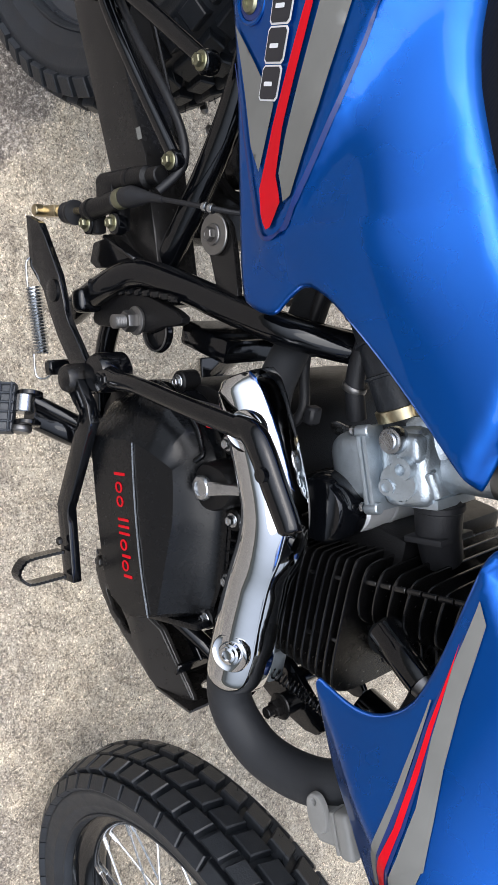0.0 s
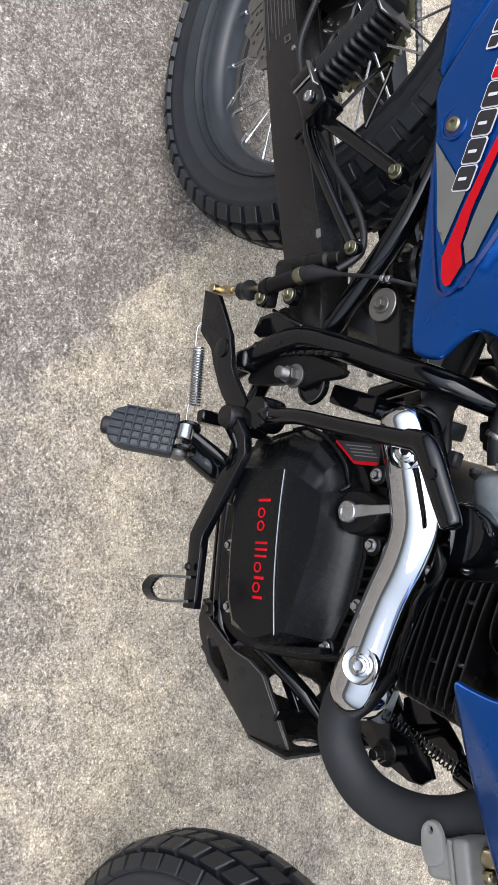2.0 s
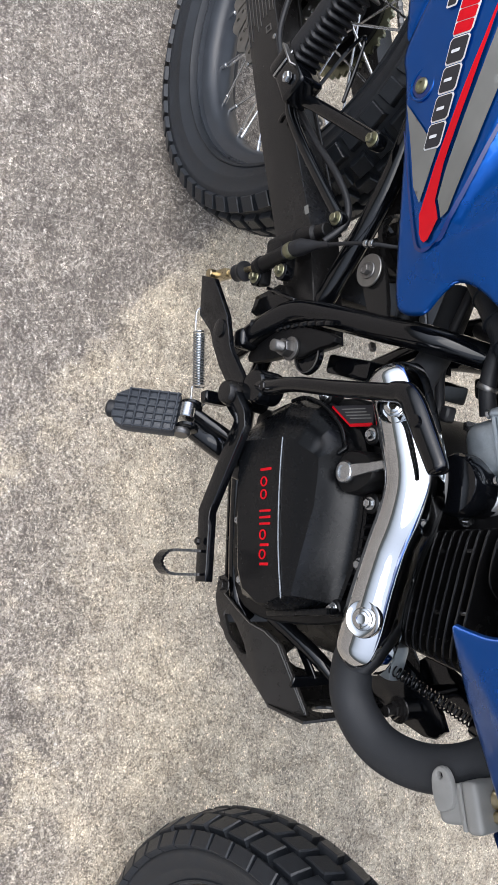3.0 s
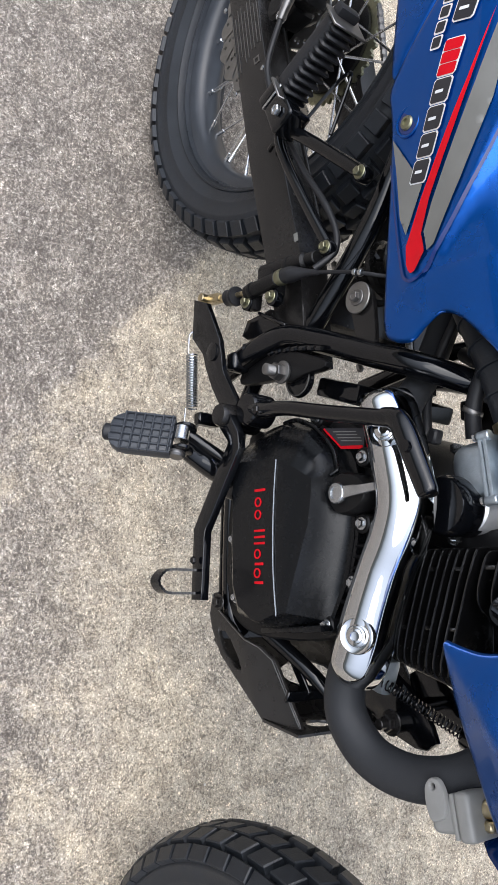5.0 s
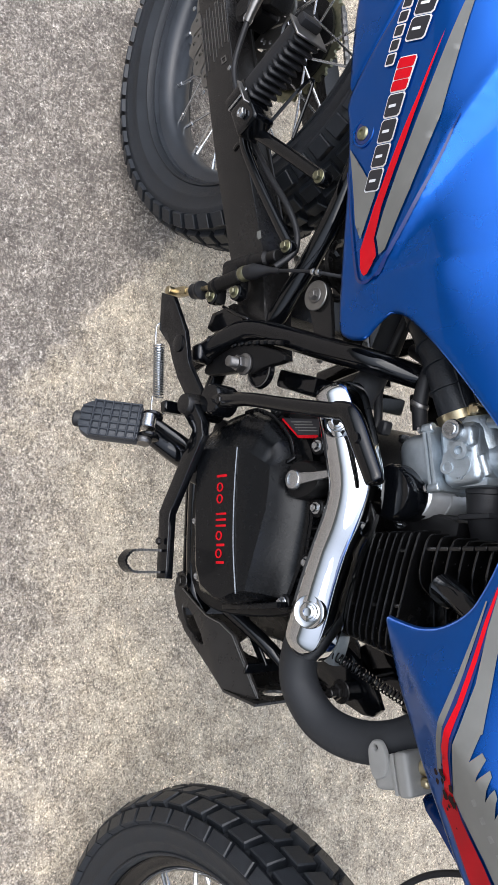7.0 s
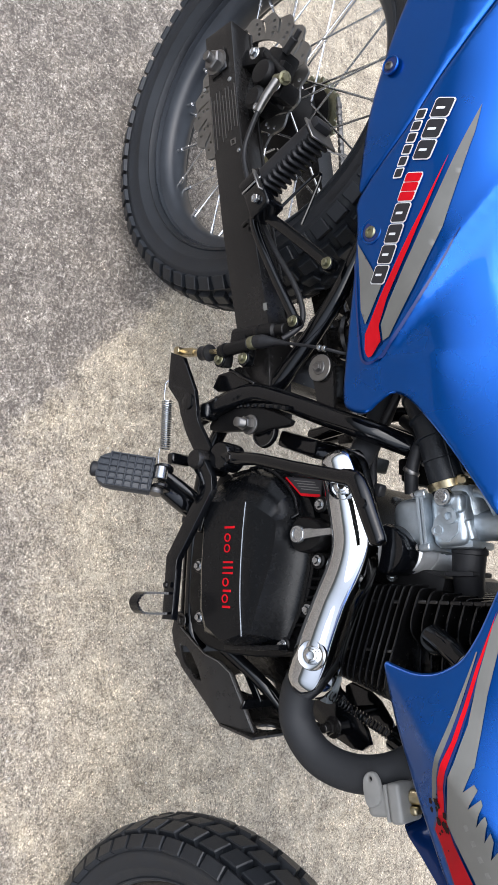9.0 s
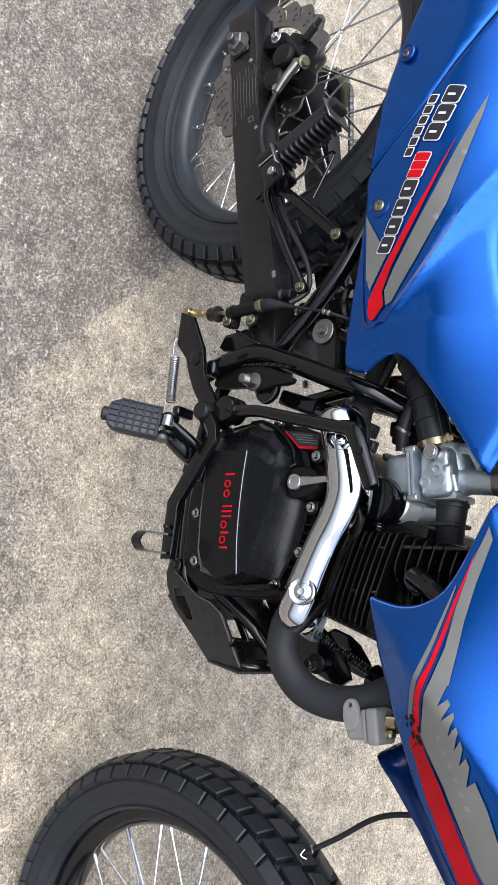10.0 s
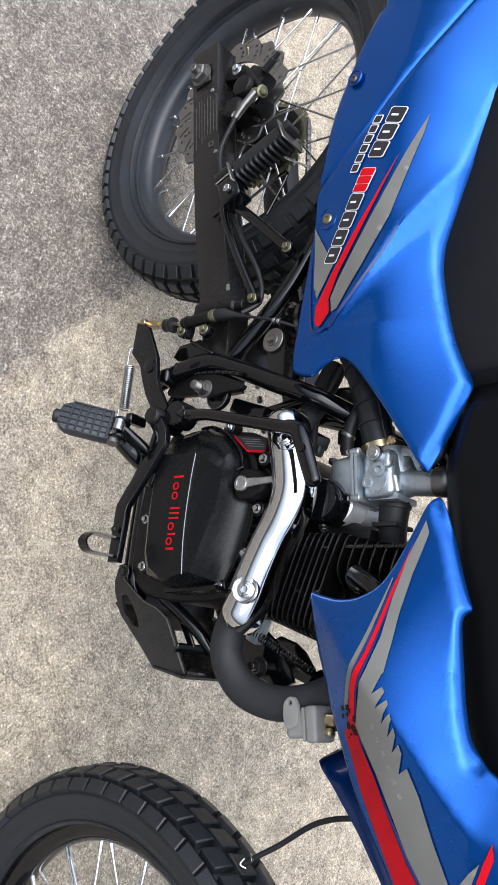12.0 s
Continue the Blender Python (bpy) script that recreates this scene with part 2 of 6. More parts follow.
def catmull(pts, per=8, closed=False):
    p = [Vector(q) for q in pts]
    n, out = len(p), []
    for i in range(n if closed else n - 1):
        a, b, c, d = (p[(i + k) % n] if closed else p[min(max(i + k, 0), n - 1)] for k in (-1, 0, 1, 2))
        for j in range(per):
            t = j / per
            out.append(0.5 * (2 * b + (c - a) * t + (2 * a - 5 * b + 4 * c - d) * t * t + (3 * b - a - 3 * c + d) * t ** 3))
    if not closed:
        out.append(p[-1])
    return out


def chaikin(pts, times=2, q=0.22):
    p = [Vector(v) for v in pts]
    for _ in range(times):
        p = [v for a, b in zip(p, p[1:] + p[:1]) for v in (a.lerp(b, q), a.lerp(b, 1 - q))]
    return p


def tube(pts, r, n=12, per=6, smooth=True, closed=False, flat=1.0):
    """A round bar along pts; r is one radius or one for each point; flat squeezes it sideways."""
    bm = bmesh.new()
    path = catmull(pts, per, closed) if smooth else [Vector(q) for q in pts]
    k = len(path)
    rad = [r] * k if not isinstance(r, (list, tuple)) else [float(np.interp(i / (k - 1) * (len(r) - 1), range(len(r)), r)) for i in range(k)]
    tan = [(path[(i + 1) % k] - path[i - 1] if closed else path[min(i + 1, k - 1)] - path[max(i - 1, 0)]).normalized() for i in range(k)]
    up = Vector((0, 1, 0)) if abs(tan[0].y) < 0.9 else Vector((0, 0, 1))
    rings = []
    for i in range(k):
        up = (up - tan[i] * up.dot(tan[i])).normalized()
        side = tan[i].cross(up)
        rings.append([bm.verts.new(path[i] + rad[i] * (math.cos(a) * up * flat + math.sin(a) * side)) for a in (j * 2 * math.pi / n for j in range(n))])
    for i in range(k if closed else k - 1):
        a, b = rings[i], rings[(i + 1) % k]
        for j in range(n):
            bm.faces.new((a[j], a[(j + 1) % n], b[(j + 1) % n], b[j]))
    if not closed:
        bm.faces.new(rings[0][::-1])
        bm.faces.new(rings[-1])
    return bm


def lathe(profile, n=32, p=(0, 0, 0), axis=(0, 1, 0), hexa=False, closed=False):
    """Profile of (radius, height) turned about the axis through p."""
    bm = bmesh.new()
    q = Vector(axis).to_track_quat("Z", "Y").to_matrix()
    p = Vector(p)
    rings = []
    for r, h in profile:
        rings.append([bm.verts.new(p + q @ Vector((r * math.cos(a), r * math.sin(a), h))) for a in (j * 2 * math.pi / n for j in range(n))])
    for i in range(len(rings) if closed else len(rings) - 1):
        a, b = rings[i], rings[(i + 1) % len(rings)]
        for j in range(n):
            bm.faces.new((a[j], a[(j + 1) % n], b[(j + 1) % n], b[j]))
    if not closed:
        bm.faces.new(rings[0][::-1])
        bm.faces.new(rings[-1])
    return bm


def join(*bms):
    out = bmesh.new()
    for b in bms:
        me = bpy.data.meshes.new("joint")
        b.to_mesh(me)
        b.free()
        out.from_mesh(me)
        bpy.data.meshes.remove(me)
    return out


def rod(a, b, r, n=14, bevel=0.0):
    a, b = Vector(a), Vector(b)
    h = (b - a).length
    e = bevel or min(r * 0.15, h * 0.2)
    return lathe([(r - e, 0), (r, e), (r, h - e), (r - e, h)], n, a, b - a)


def bolt(p, axis=(0, -1, 0), r=0.007, flange=True):
    """Hexagon bolt head on a flange, with its end ring."""
    ax = Vector(axis).normalized()
    b = [lathe([(r * 0.86, 0), (r, r * 0.12), (r, r * 0.75), (r * 0.84, r * 0.95), (r * 0.5, r * 0.95), (r * 0.45, r * 0.85)], 6, Vector(p) + ax * r * 0.25, ax)]
    if flange:
        b.append(lathe([(r * 1.45, 0), (r * 1.5, r * 0.12), (r * 1.4, r * 0.26), (r * 0.9, r * 0.32)], 20, p, ax))
    return join(*b)


def rbox(c, size, bevel=0.004, seg=2, rot=(0, 0, 0)):
    bm = bmesh.new()
    bmesh.ops.create_cube(bm, size=1)
    for v in bm.verts:
        v.co = Vector((v.co.x * size[0], v.co.y * size[1], v.co.z * size[2]))
    if bevel:
        bmesh.ops.bevel(bm, geom=bm.edges[:], offset=bevel, segments=seg, affect="EDGES", profile=0.6)
    bm.transform(pose(*c, *rot))
    return bm


def spring(a, b, R, r, turns, n=6):
    a, b = Vector(a), Vector(b)
    q = (b - a).to_track_quat("Z", "Y").to_matrix()
    h = (b - a).length
    k = int(turns * 14)
    return tube([a + q @ Vector((R * math.cos(i / 14 * 2 * math.pi), R * math.sin(i / 14 * 2 * math.pi), h * i / k)) for i in range(k + 1)], r, n, smooth=False)


def inside(x, z, poly):
    c = False
    for (x0, z0), (x1, z1) in zip(poly, poly[1:] + poly[:1]):
        if (z0 > z) != (z1 > z) and x < (x1 - x0) * (z - z0) / (z1 - z0) + x0:
            c = not c
    return c


def surface(ctrl, soft=1e-5):
    """A smooth height over (x, z) near the control points (x, z, y): thin plate."""
    c = np.array(ctrl, float)
    n = len(c)
    d = np.linalg.norm(c[:, None, :2] - c[None, :, :2], axis=2)
    k = np.where(d > 0, d * d * np.log(d + 1e-12), 0) + np.eye(n) * soft
    a = np.zeros((n + 3, n + 3))
    a[:n, :n], a[:n, n], a[:n, n + 1:], a[n, :n], a[n + 1:, :n] = k, 1, c[:, :2], 1, c[:, :2].T
    w = np.linalg.solve(a, np.concatenate([c[:, 2], np.zeros(3)]))

    def f(x, z):
        r = np.hypot(c[:, 0] - x, c[:, 1] - z)
        return float(np.dot(w[:n], np.where(r > 0, r * r * np.log(r + 1e-12), 0)) + w[n] + w[n + 1] * x + w[n + 2] * z)
    return f


def sheet(outline, f, thick=0.003, step=0.012, holes=(), edge=0.004, rounds=2, flip=False):
    """A sheet over an outline in (x, z), its outer face at y = f(x, z), with turned edges and real thickness (0: a film)."""
    from mathutils.geometry import delaunay_2d_cdt
    loops = [[(v.x, v.y) for v in (chaikin([(*p, 0) for p in o], rounds) if rounds else [Vector((*p, 0)) for p in o])] for o in (outline, *holes)]
    dense = []
    for lp in loops:
        q = []
        for a, b in zip(lp, lp[1:] + lp[:1]):
            k = max(1, int(math.dist(a, b) / (step * 0.6)))
            q += [(a[0] + (b[0] - a[0]) * i / k, a[1] + (b[1] - a[1]) * i / k) for i in range(k)]
        dense.append(q)
    pts, edges = [], []
    for lp in dense:
        s = len(pts)
        pts += [Vector(p) for p in lp]
        edges += [(s + i, s + (i + 1) % len(lp)) for i in range(len(lp))]
    border = np.array([p[:] for p in pts])
    xs, zs = [p[0] for p in dense[0]], [p[1] for p in dense[0]]
    if edge:
        for sgn_in in (edge * 0.35, edge):
            for lp_i, lp in enumerate(dense):
                for i in range(len(lp)):
                    a, b = Vector(lp[i - 1]), Vector(lp[(i + 1) % len(lp)])
                    t = (b - a).normalized()
                    for s in (1, -1):
                        p = Vector(lp[i]) + s * sgn_in * Vector((-t.y, t.x))
                        if inside(p.x, p.y, dense[0]) and not any(inside(p.x, p.y, h) for h in dense[1:]) and np.min(np.hypot(*(border - p[:]).T)) > sgn_in * 0.8:
                            pts.append(p)
    z, row = min(zs) + step * 0.5, 0
    while z < max(zs):
        x = min(xs) + step * (0.5 if row % 2 else 0.25)
        while x < max(xs):
            if inside(x, z, dense[0]) and not any(inside(x, z, h) for h in dense[1:]) and np.min(np.hypot(border[:, 0] - x, border[:, 1] - z)) > max(step * 0.45, edge * 1.25):
                pts.append(Vector((x, z)))
            x += step
        z += step * 0.87
        row += 1
    vs, _, fs, *_ = delaunay_2d_cdt(pts, edges, [], 0, 1e-6)
    bm = bmesh.new()
    front, back = [], []
    for v in vs:
        y = f(v.x, v.y)
        if edge:
            d = float(np.min(np.hypot(border[:, 0] - v.x, border[:, 1] - v.y)))
            if d < edge:
                y += edge * 0.8 * (1 - math.sqrt(max(0.0, 1 - (1 - d / edge) ** 2)))
        front.append(bm.verts.new((v.x, y, v.y)))
        if thick:
            back.append(bm.verts.new((v.x, max(y + 0.0004, f(v.x, v.y) + thick), v.y)))
    count = {}
    for t in fs:
        cx, cz = sum(vs[i].x for i in t) / 3, sum(vs[i].y for i in t) / 3
        if inside(cx, cz, dense[0]) and not any(inside(cx, cz, h) for h in dense[1:]):
            bm.faces.new([front[i] for i in t])
            if thick:
                bm.faces.new([back[i] for i in reversed(t)])
                for a, b in zip(t, t[1:] + t[:1]):
                    count[(a, b)] = 1
    for a, b in count:
        if (b, a) not in count:
            bm.faces.new((front[b], front[a], back[a], back[b]))
    for v in [v for v in bm.verts if not v.link_faces]:
        bm.verts.remove(v)
    return bm


def plate(outline, y0, y1, holes=(), edge=0.0012, rounds=2, step=0.02):
    return sheet(outline, lambda x, z: y0, y1 - y0, step, holes, edge, rounds)


def loft(rings, cap=True):
    bm = bmesh.new()
    vs = [[bm.verts.new(p) for p in r] for r in rings]
    n = len(vs[0])
    for a, b in zip(vs, vs[1:]):
        for j in range(n):
            bm.faces.new((a[j], a[(j + 1) % n], b[(j + 1) % n], b[j]))
    if cap:
        bm.faces.new(vs[0][::-1])
        bm.faces.new(vs[-1])
    return bm


def resample(pts, n):
    p = [Vector(q) for q in pts] + [Vector(pts[0])]
    ln = [0.0]
    for a, b in zip(p, p[1:]):
        ln.append(ln[-1] + (b - a).length)
    out, j = [], 0
    for i in range(n):
        t = ln[-1] * i / n
        while ln[j + 1] < t:
            j += 1
        out.append(p[j].lerp(p[j + 1], (t - ln[j]) / (ln[j + 1] - ln[j])))
    return out


# ---- the ground ----
LEAN, FOOT = 13.0, -0.149
gm = bmesh.new()
bmesh.ops.create_grid(gm, x_segments=8, y_segments=8, size=400)
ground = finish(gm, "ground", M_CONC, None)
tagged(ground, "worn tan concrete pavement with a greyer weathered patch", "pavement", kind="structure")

# ---- the motorcycle: x ahead, y to its left, z up from the tyres' line ----
bike = tagged(new("motorcycle"), "blue and black dirt motorcycle with chrome exhaust guard", "motorcycle")
bike.matrix_world = pose(0, FOOT, 0, -LEAN)


# -- wheels --
def tyre_profile(R, w, bead):
    half = [(bead, 0.6 * w), (bead + 0.003, 0.74 * w), (bead + 0.0045, 0.80 * w), (bead + 0.0065, 0.80 * w), (bead + 0.0075, 0.77 * w), (bead + (R - bead) * 0.28, 0.915 * w), (bead + (R - bead) * 0.29, 0.924 * w), (bead + (R - bead) * 0.32, 0.928 * w), (bead + (R - bead) * 0.33, 0.925 * w), (bead + (R - bead) * 0.52, 0.985 * w), (bead + (R - bead) * 0.53, 0.991 * w), (bead + (R - bead) * 0.56, 0.991 * w), (bead + (R - bead) * 0.57, 0.985 * w), (R - 0.028, 0.97 * w), (R - 0.017, 0.82 * w), (R - 0.0105, 0.5 * w), (R - 0.0085, 0.0)]
    return half + [(r, -y) for r, y in half[-2::-1]]


def block(length, width, height, skew=0.0, taper=0.86):
    """A tread block standing on the tyre: x round the tyre, y across, z out."""
    bm = bmesh.new()
    low = [bm.verts.new((x * length / 2 + skew * y, y * width / 2, -0.005)) for x, y in ((-1, -1), (1, -1), (1, 1), (-1, 1))]
    mid = [bm.verts.new((x * length * 0.48 + skew * y, y * width * 0.48, height * 0.85)) for x, y in ((-1, -1), (1, -1), (1, 1), (-1, 1))]
    top = [bm.verts.new((x * length * taper / 2 + skew * y, y * width * taper / 2, height)) for x, y in ((-1, -1), (1, -1), (1, 1), (-1, 1))]
    for a, b in ((low, mid), (mid, top)):
        for j in range(4):
            bm.faces.new((a[j], a[(j + 1) % 4], b[(j + 1) % 4], b[j]))
    bm.faces.new(top)
    bmesh.ops.recalc_face_normals(bm, faces=bm.faces[:])
    me = bpy.data.meshes.new("tread_block")
    bm.to_mesh(me)
    bm.free()
    me.materials.append(M_TYRE)
    return me


def wheel(kind, centre, roll, yaw, R, w, bead, rows, rim_mat, hub_r, hub_w, rim_in, rim_w, turn):
    """Tyre with its blocks, rim with its spokes, and hub, about the y axis."""
    at = pose(*centre, roll, 0, yaw) @ pose(0, 0, 0, 0, turn, 0)
    tyre = part(kind + "_tyre", lathe(tyre_profile(R, w, bead), 128, closed=True), M_TYRE, bike, "black off-road tyre with chunky tread blocks", 50, at)
    for lateral, shift, size, skew, tilt, pitches, drop in rows:
        me = block(*size, skew)
        rad = R - 0.0095 - drop
        for i in range(pitches):
            m = pose(0, 0, 0, 0, (i + shift) * 360 / pitches, 0) @ pose(0, lateral, rad, tilt, 0, 0)
            shared("tread_block", me, tyre, m)
    rim = part(kind + "_rim", lathe([(bead + 0.006, rim_w), (bead + 0.003, rim_w - 0.004), (rim_in + 0.012, rim_w - 0.007), (rim_in + 0.004, rim_w * 0.55), (rim_in, rim_w * 0.25), (rim_in, -rim_w * 0.25), (rim_in + 0.004, -rim_w * 0.55), (rim_in + 0.012, 0.007 - rim_w), (bead + 0.003, 0.004 - rim_w), (bead + 0.006, -rim_w), (bead - 0.002, -rim_w - 0.002), (rim_in + 0.02, -rim_w * 0.6), (rim_in + 0.02, rim_w * 0.6), (bead - 0.002, rim_w + 0.002)][::-1], 128, closed=True), rim_mat, bike, "spoked motorcycle rim", 40, at)
    for side in (-1, 1):
        for lead in (-1, 1):
            a = Vector((hub_r * math.sin(radians(lead * 62)), side * hub_w, hub_r * math.cos(radians(lead * 62))))
            b = Vector((rim_in * math.sin(radians(lead * 6)), side * rim_w * 0.15, (rim_in + 0.002) * math.cos(radians(lead * 6))))
            bm = join(rod(a, b, 0.0017, 8), rod(b - (b - a).normalized() * 0.016, b, 0.0031, 8))
            bmesh.ops.recalc_face_normals(bm, faces=bm.faces[:])
            me = bpy.data.meshes.new("spoke")
            bm.to_mesh(me)
            bm.free()
            me.materials.append(M_SPOKE)
            for i in range(9):
                shared("spoke", me, rim, pose(0, 0, 0, 0, i * 40 + side * 10 + lead * 5, 0))
    part("hub", lathe([(0.012, hub_w + 0.012), (hub_r + 0.006, hub_w + 0.006), (hub_r + 0.006, hub_w - 0.002), (hub_r * 0.6, hub_w * 0.5), (hub_r * 0.6, -hub_w * 0.5), (hub_r + 0.006, 0.002 - hub_w), (hub_r + 0.006, -hub_w - 0.006), (0.012, -hub_w - 0.012)], 40), M_CAST, rim, "black wheel hub")
    return tyre, rim


REAR, FRONT = (-0.540, 0.010, 0.3225), (0.802, -0.026, 0.3045)
rear_tyre, rear_rim = wheel("rear", REAR, -2.5, 0, 0.320, 0.056, 0.238,
    ((-0.0488, 0.0, (0.0235, 0.021, 0.0085), 0.0, 63, 60, 0.0135), (-0.0255, 0.5, (0.0240, 0.021, 0.0105), 0.002, 16, 60, 0.0022), (0.0, 0.0, (0.0230, 0.019, 0.0105), 0.0, 0, 60, 0.0), (0.0255, 0.5, (0.0240, 0.021, 0.0105), -0.002, -16, 60, 0.0022), (0.0488, 0.0, (0.0235, 0.021, 0.0085), 0.0, -63, 60, 0.0135)),
    M_RIM, 0.045, 0.034, 0.212, 0.033, 3)
front_tyre, front_rim = wheel("front", FRONT, -1.5, 4.4, 0.315, 0.047, 0.247,
    ((-0.0412, 0.0, (0.0325, 0.0175, 0.0078), 0.0, 54, 54, 0.0108), (-0.0236, 0.5, (0.0285, 0.0215, 0.0118), 0.0035, 20, 54, 0.0028), (0.0, 0.0, (0.0285, 0.0225, 0.0118), 0.0035, 0, 54, 0.0012), (0.0236, 0.5, (0.0285, 0.0215, 0.0118), -0.0035, -20, 54, 0.0028), (0.0412, 0.0, (0.0325, 0.0175, 0.0078), 0.0, -54, 54, 0.0108)),
    M_GLOSS, 0.032, 0.030, 0.224, 0.026, 2)

# thin moulding whiskers standing on the treads
random.seed(11)
for tyre_ob, rad, half in ((rear_tyre, 0.3205, 0.034), (front_tyre, 0.3145, 0.031)):
    bm = bmesh.new()
    for i in range(190):
        a, y = random.uniform(0, 2 * math.pi), random.choice((-1, -0.5, 0.45, 1)) * half * random.uniform(0.92, 1.05)
        r0 = rad - 0.0055 * (y / half) ** 2 - 0.003
        tip = random.uniform(0.007, 0.013)
        d = Vector((math.cos(a) + random.uniform(-0.2, 0.2), random.uniform(-0.25, 0.25), math.sin(a) + random.uniform(-0.2, 0.2))).normalized()
        c = Vector((r0 * math.cos(a), y, r0 * math.sin(a)))
        u = d.orthogonal().normalized() * 0.0008
        v = d.cross(u)
        foot = [bm.verts.new(c + q) for q in (u, v, -u, -v)]
        peak = bm.verts.new(c + d * (tip + 0.003))
        for j in range(4):
            bm.faces.new((foot[j], foot[(j + 1) % 4], peak))
    whiskers = part("moulding_flash", bm, M_TYRE, tyre_ob, "thin rubber moulding whiskers")
    tagged(whiskers, kind="stuff")

# rear brake disc with a wavy edge, slots and holes
waves = [((0.113 + 0.0042 * math.cos(18 * a)) * math.cos(a), (0.113 + 0.0042 * math.cos(18 * a)) * math.sin(a)) for a in (i * 2 * math.pi / 144 for i in range(144))]
slots = [[(0.076 * math.cos(a), 0.076 * math.sin(a)) for a in (i * 2 * math.pi / 48 for i in range(48))]]
for i in range(18):
    a0 = i * 2 * math.pi / 18
    slots.append([(r * math.cos(a0 + d), r * math.sin(a0 + d)) for r, d in ((0.0855, 0.015), (0.0880, 0.065), (0.1080, 0.185), (0.1055, 0.120))])
    for r, d in ((0.094, 0.2), (0.104, 0.27), (0.086, 0.19)):
        slots.append([(r * math.cos(a0 + d) + 0.0032 * math.cos(b), r * math.sin(a0 + d) + 0.0032 * math.sin(b)) for b in (k * math.pi / 3 for k in range(6))])
disc = part("brake_disc", plate(waves, -0.0020, 0.0020, slots, 0, 0, 0.02), M_ROTOR, rear_rim, "drilled wavy brake disc")
disc.matrix_basis = pose(0, -0.058, 0)
part("disc_carrier", join(*[rbox((0.062 * math.cos(a), -0.055, 0.062 * math.sin(a)), (0.040, 0.004, 0.018), 0.0015, 1, (0, -math.degrees(a), 0)) for a in (i * math.pi / 3 for i in range(6))], lathe([(0.05, -0.052), (0.05, -0.058), (0.02, -0.062)], 32)), M_CAST, rear_rim, "black disc carrier")
sprocket = [((0.080 + (0.0035 if i % 4 < 2 else -0.0025)) * math.cos(i * 2 * math.pi / 160), (0.080 + (0.0035 if i % 4 < 2 else -0.0025)) * math.sin(i * 2 * math.pi / 160)) for i in range(160)]
sp = part("sprocket", plate(sprocket, 0.0, 0.005, [[(0.062 * math.cos(a), 0.062 * math.sin(a)) for a in (i * 2 * math.pi / 40 for i in range(40))]], 0, 0), M_OLIVE, rear_rim, "yellow-plated toothed rear sprocket")
sp.matrix_basis = pose(0, 0.058, 0)
part("sprocket_carrier", lathe([(0.068, 0.052), (0.068, 0.057), (0.03, 0.06)], 32), M_CAST, rear_rim)
# chain along the left side
link = join(rbox((0, 0, 0), (0.013, 0.009, 0.009), 0.003, 1))
lme = bpy.data.meshes.new("chain_link")
link.to_mesh(lme)
link.free()
lme.materials.append(M_DISC)
chain = part("chain", tube([(-0.545, 0.061, 0.41), (-0.3, 0.061, 0.432), (0.03, 0.061, 0.452)], 0.0032, 6), M_DISC, bike, "steel drive chain")
for i in range(44):
    t = i / 44
    shared("chain_link", lme, chain, pose(-0.53 + 0.555 * t, 0.061, 0.4115 + 0.040 * t, 0, -4, 0))
    if i % 2 == 0:
        shared("chain_link", lme, chain, pose(-0.53 + 0.555 * t, 0.061, 0.228 + 0.16 * t, 0, -16, 0))

# -- swingarm --
ARM = [(-0.612, 0.286), (-0.614, 0.341), (-0.45, 0.366), (-0.30, 0.396), (-0.13, 0.438), (-0.006, 0.447), (-0.006, 0.412), (-0.13, 0.382), (-0.27, 0.348), (-0.43, 0.316)]
arm = part("swingarm", join(plate(ARM, -0.106, -0.066, (), 0.0018, 0), plate(ARM, 0.072, 0.108, (), 0.0018, 0), rbox((-0.09, 0, 0.41), (0.05, 0.15, 0.04), 0.01)), M_SATIN, bike, "satin black box-section swingarm")
part("weld_seam", tube([(-0.612, -0.0655, 0.342), (-0.45, -0.0655, 0.3675), (-0.30, -0.0655, 0.3975), (-0.13, -0.0655, 0.4395)], 0.0022, 8), M_SATIN, arm)
part("adjuster_washer", rbox((-0.552, -0.1085, 0.320), (0.040, 0.004, 0.034), 0.002, 1, (0, -10, 0)), M_GLOSS, arm, "black chain adjuster washer")
part("axle_nut", join(lathe([(0.0145, 0), (0.0150, 0.002), (0.0150, 0.010), (0.0125, 0.012), (0.0085, 0.012)], 6, (-0.552, -0.1105, 0.320), (0, -1, 0)), rod((-0.552, -0.12, 0.320), (-0.552, -0.132, 0.320), 0.0072), lathe([(0.019, 0), (0.019, 0.0025), (0.015, 0.003)], 24, (-0.552, -0.1095, 0.320), (0, -1, 0))), M_DISC, arm, "dark steel axle nut")
# maker's plate with unreadable lines
for i in range(9):
    z0 = 0.307 + i * 0.0060
    x0, x1 = -0.505 + (0.01 if i % 3 == 1 else 0.0), -0.405 - (0.025 if i % 3 == 2 else 0.004 * i)
    part("printed_bar", rbox(((x0 + x1) / 2, -0.1066, z0 + 0.008 + 0.17 * ((x0 + x1) / 2 + 0.455)), (x1 - x0, 0.0008, 0.0010), 0, 1, (0, -9.5, 0)), M_DISC, arm)
part("plate_symbol", plate([(-0.415, 0.353), (-0.415, 0.363), (-0.405, 0.365), (-0.405, 0.355)], -0.1068, -0.1062, [[(-0.413, 0.3555), (-0.413, 0.361), (-0.407, 0.3625), (-0.407, 0.357)]], 0, 0), M_DISC, arm)
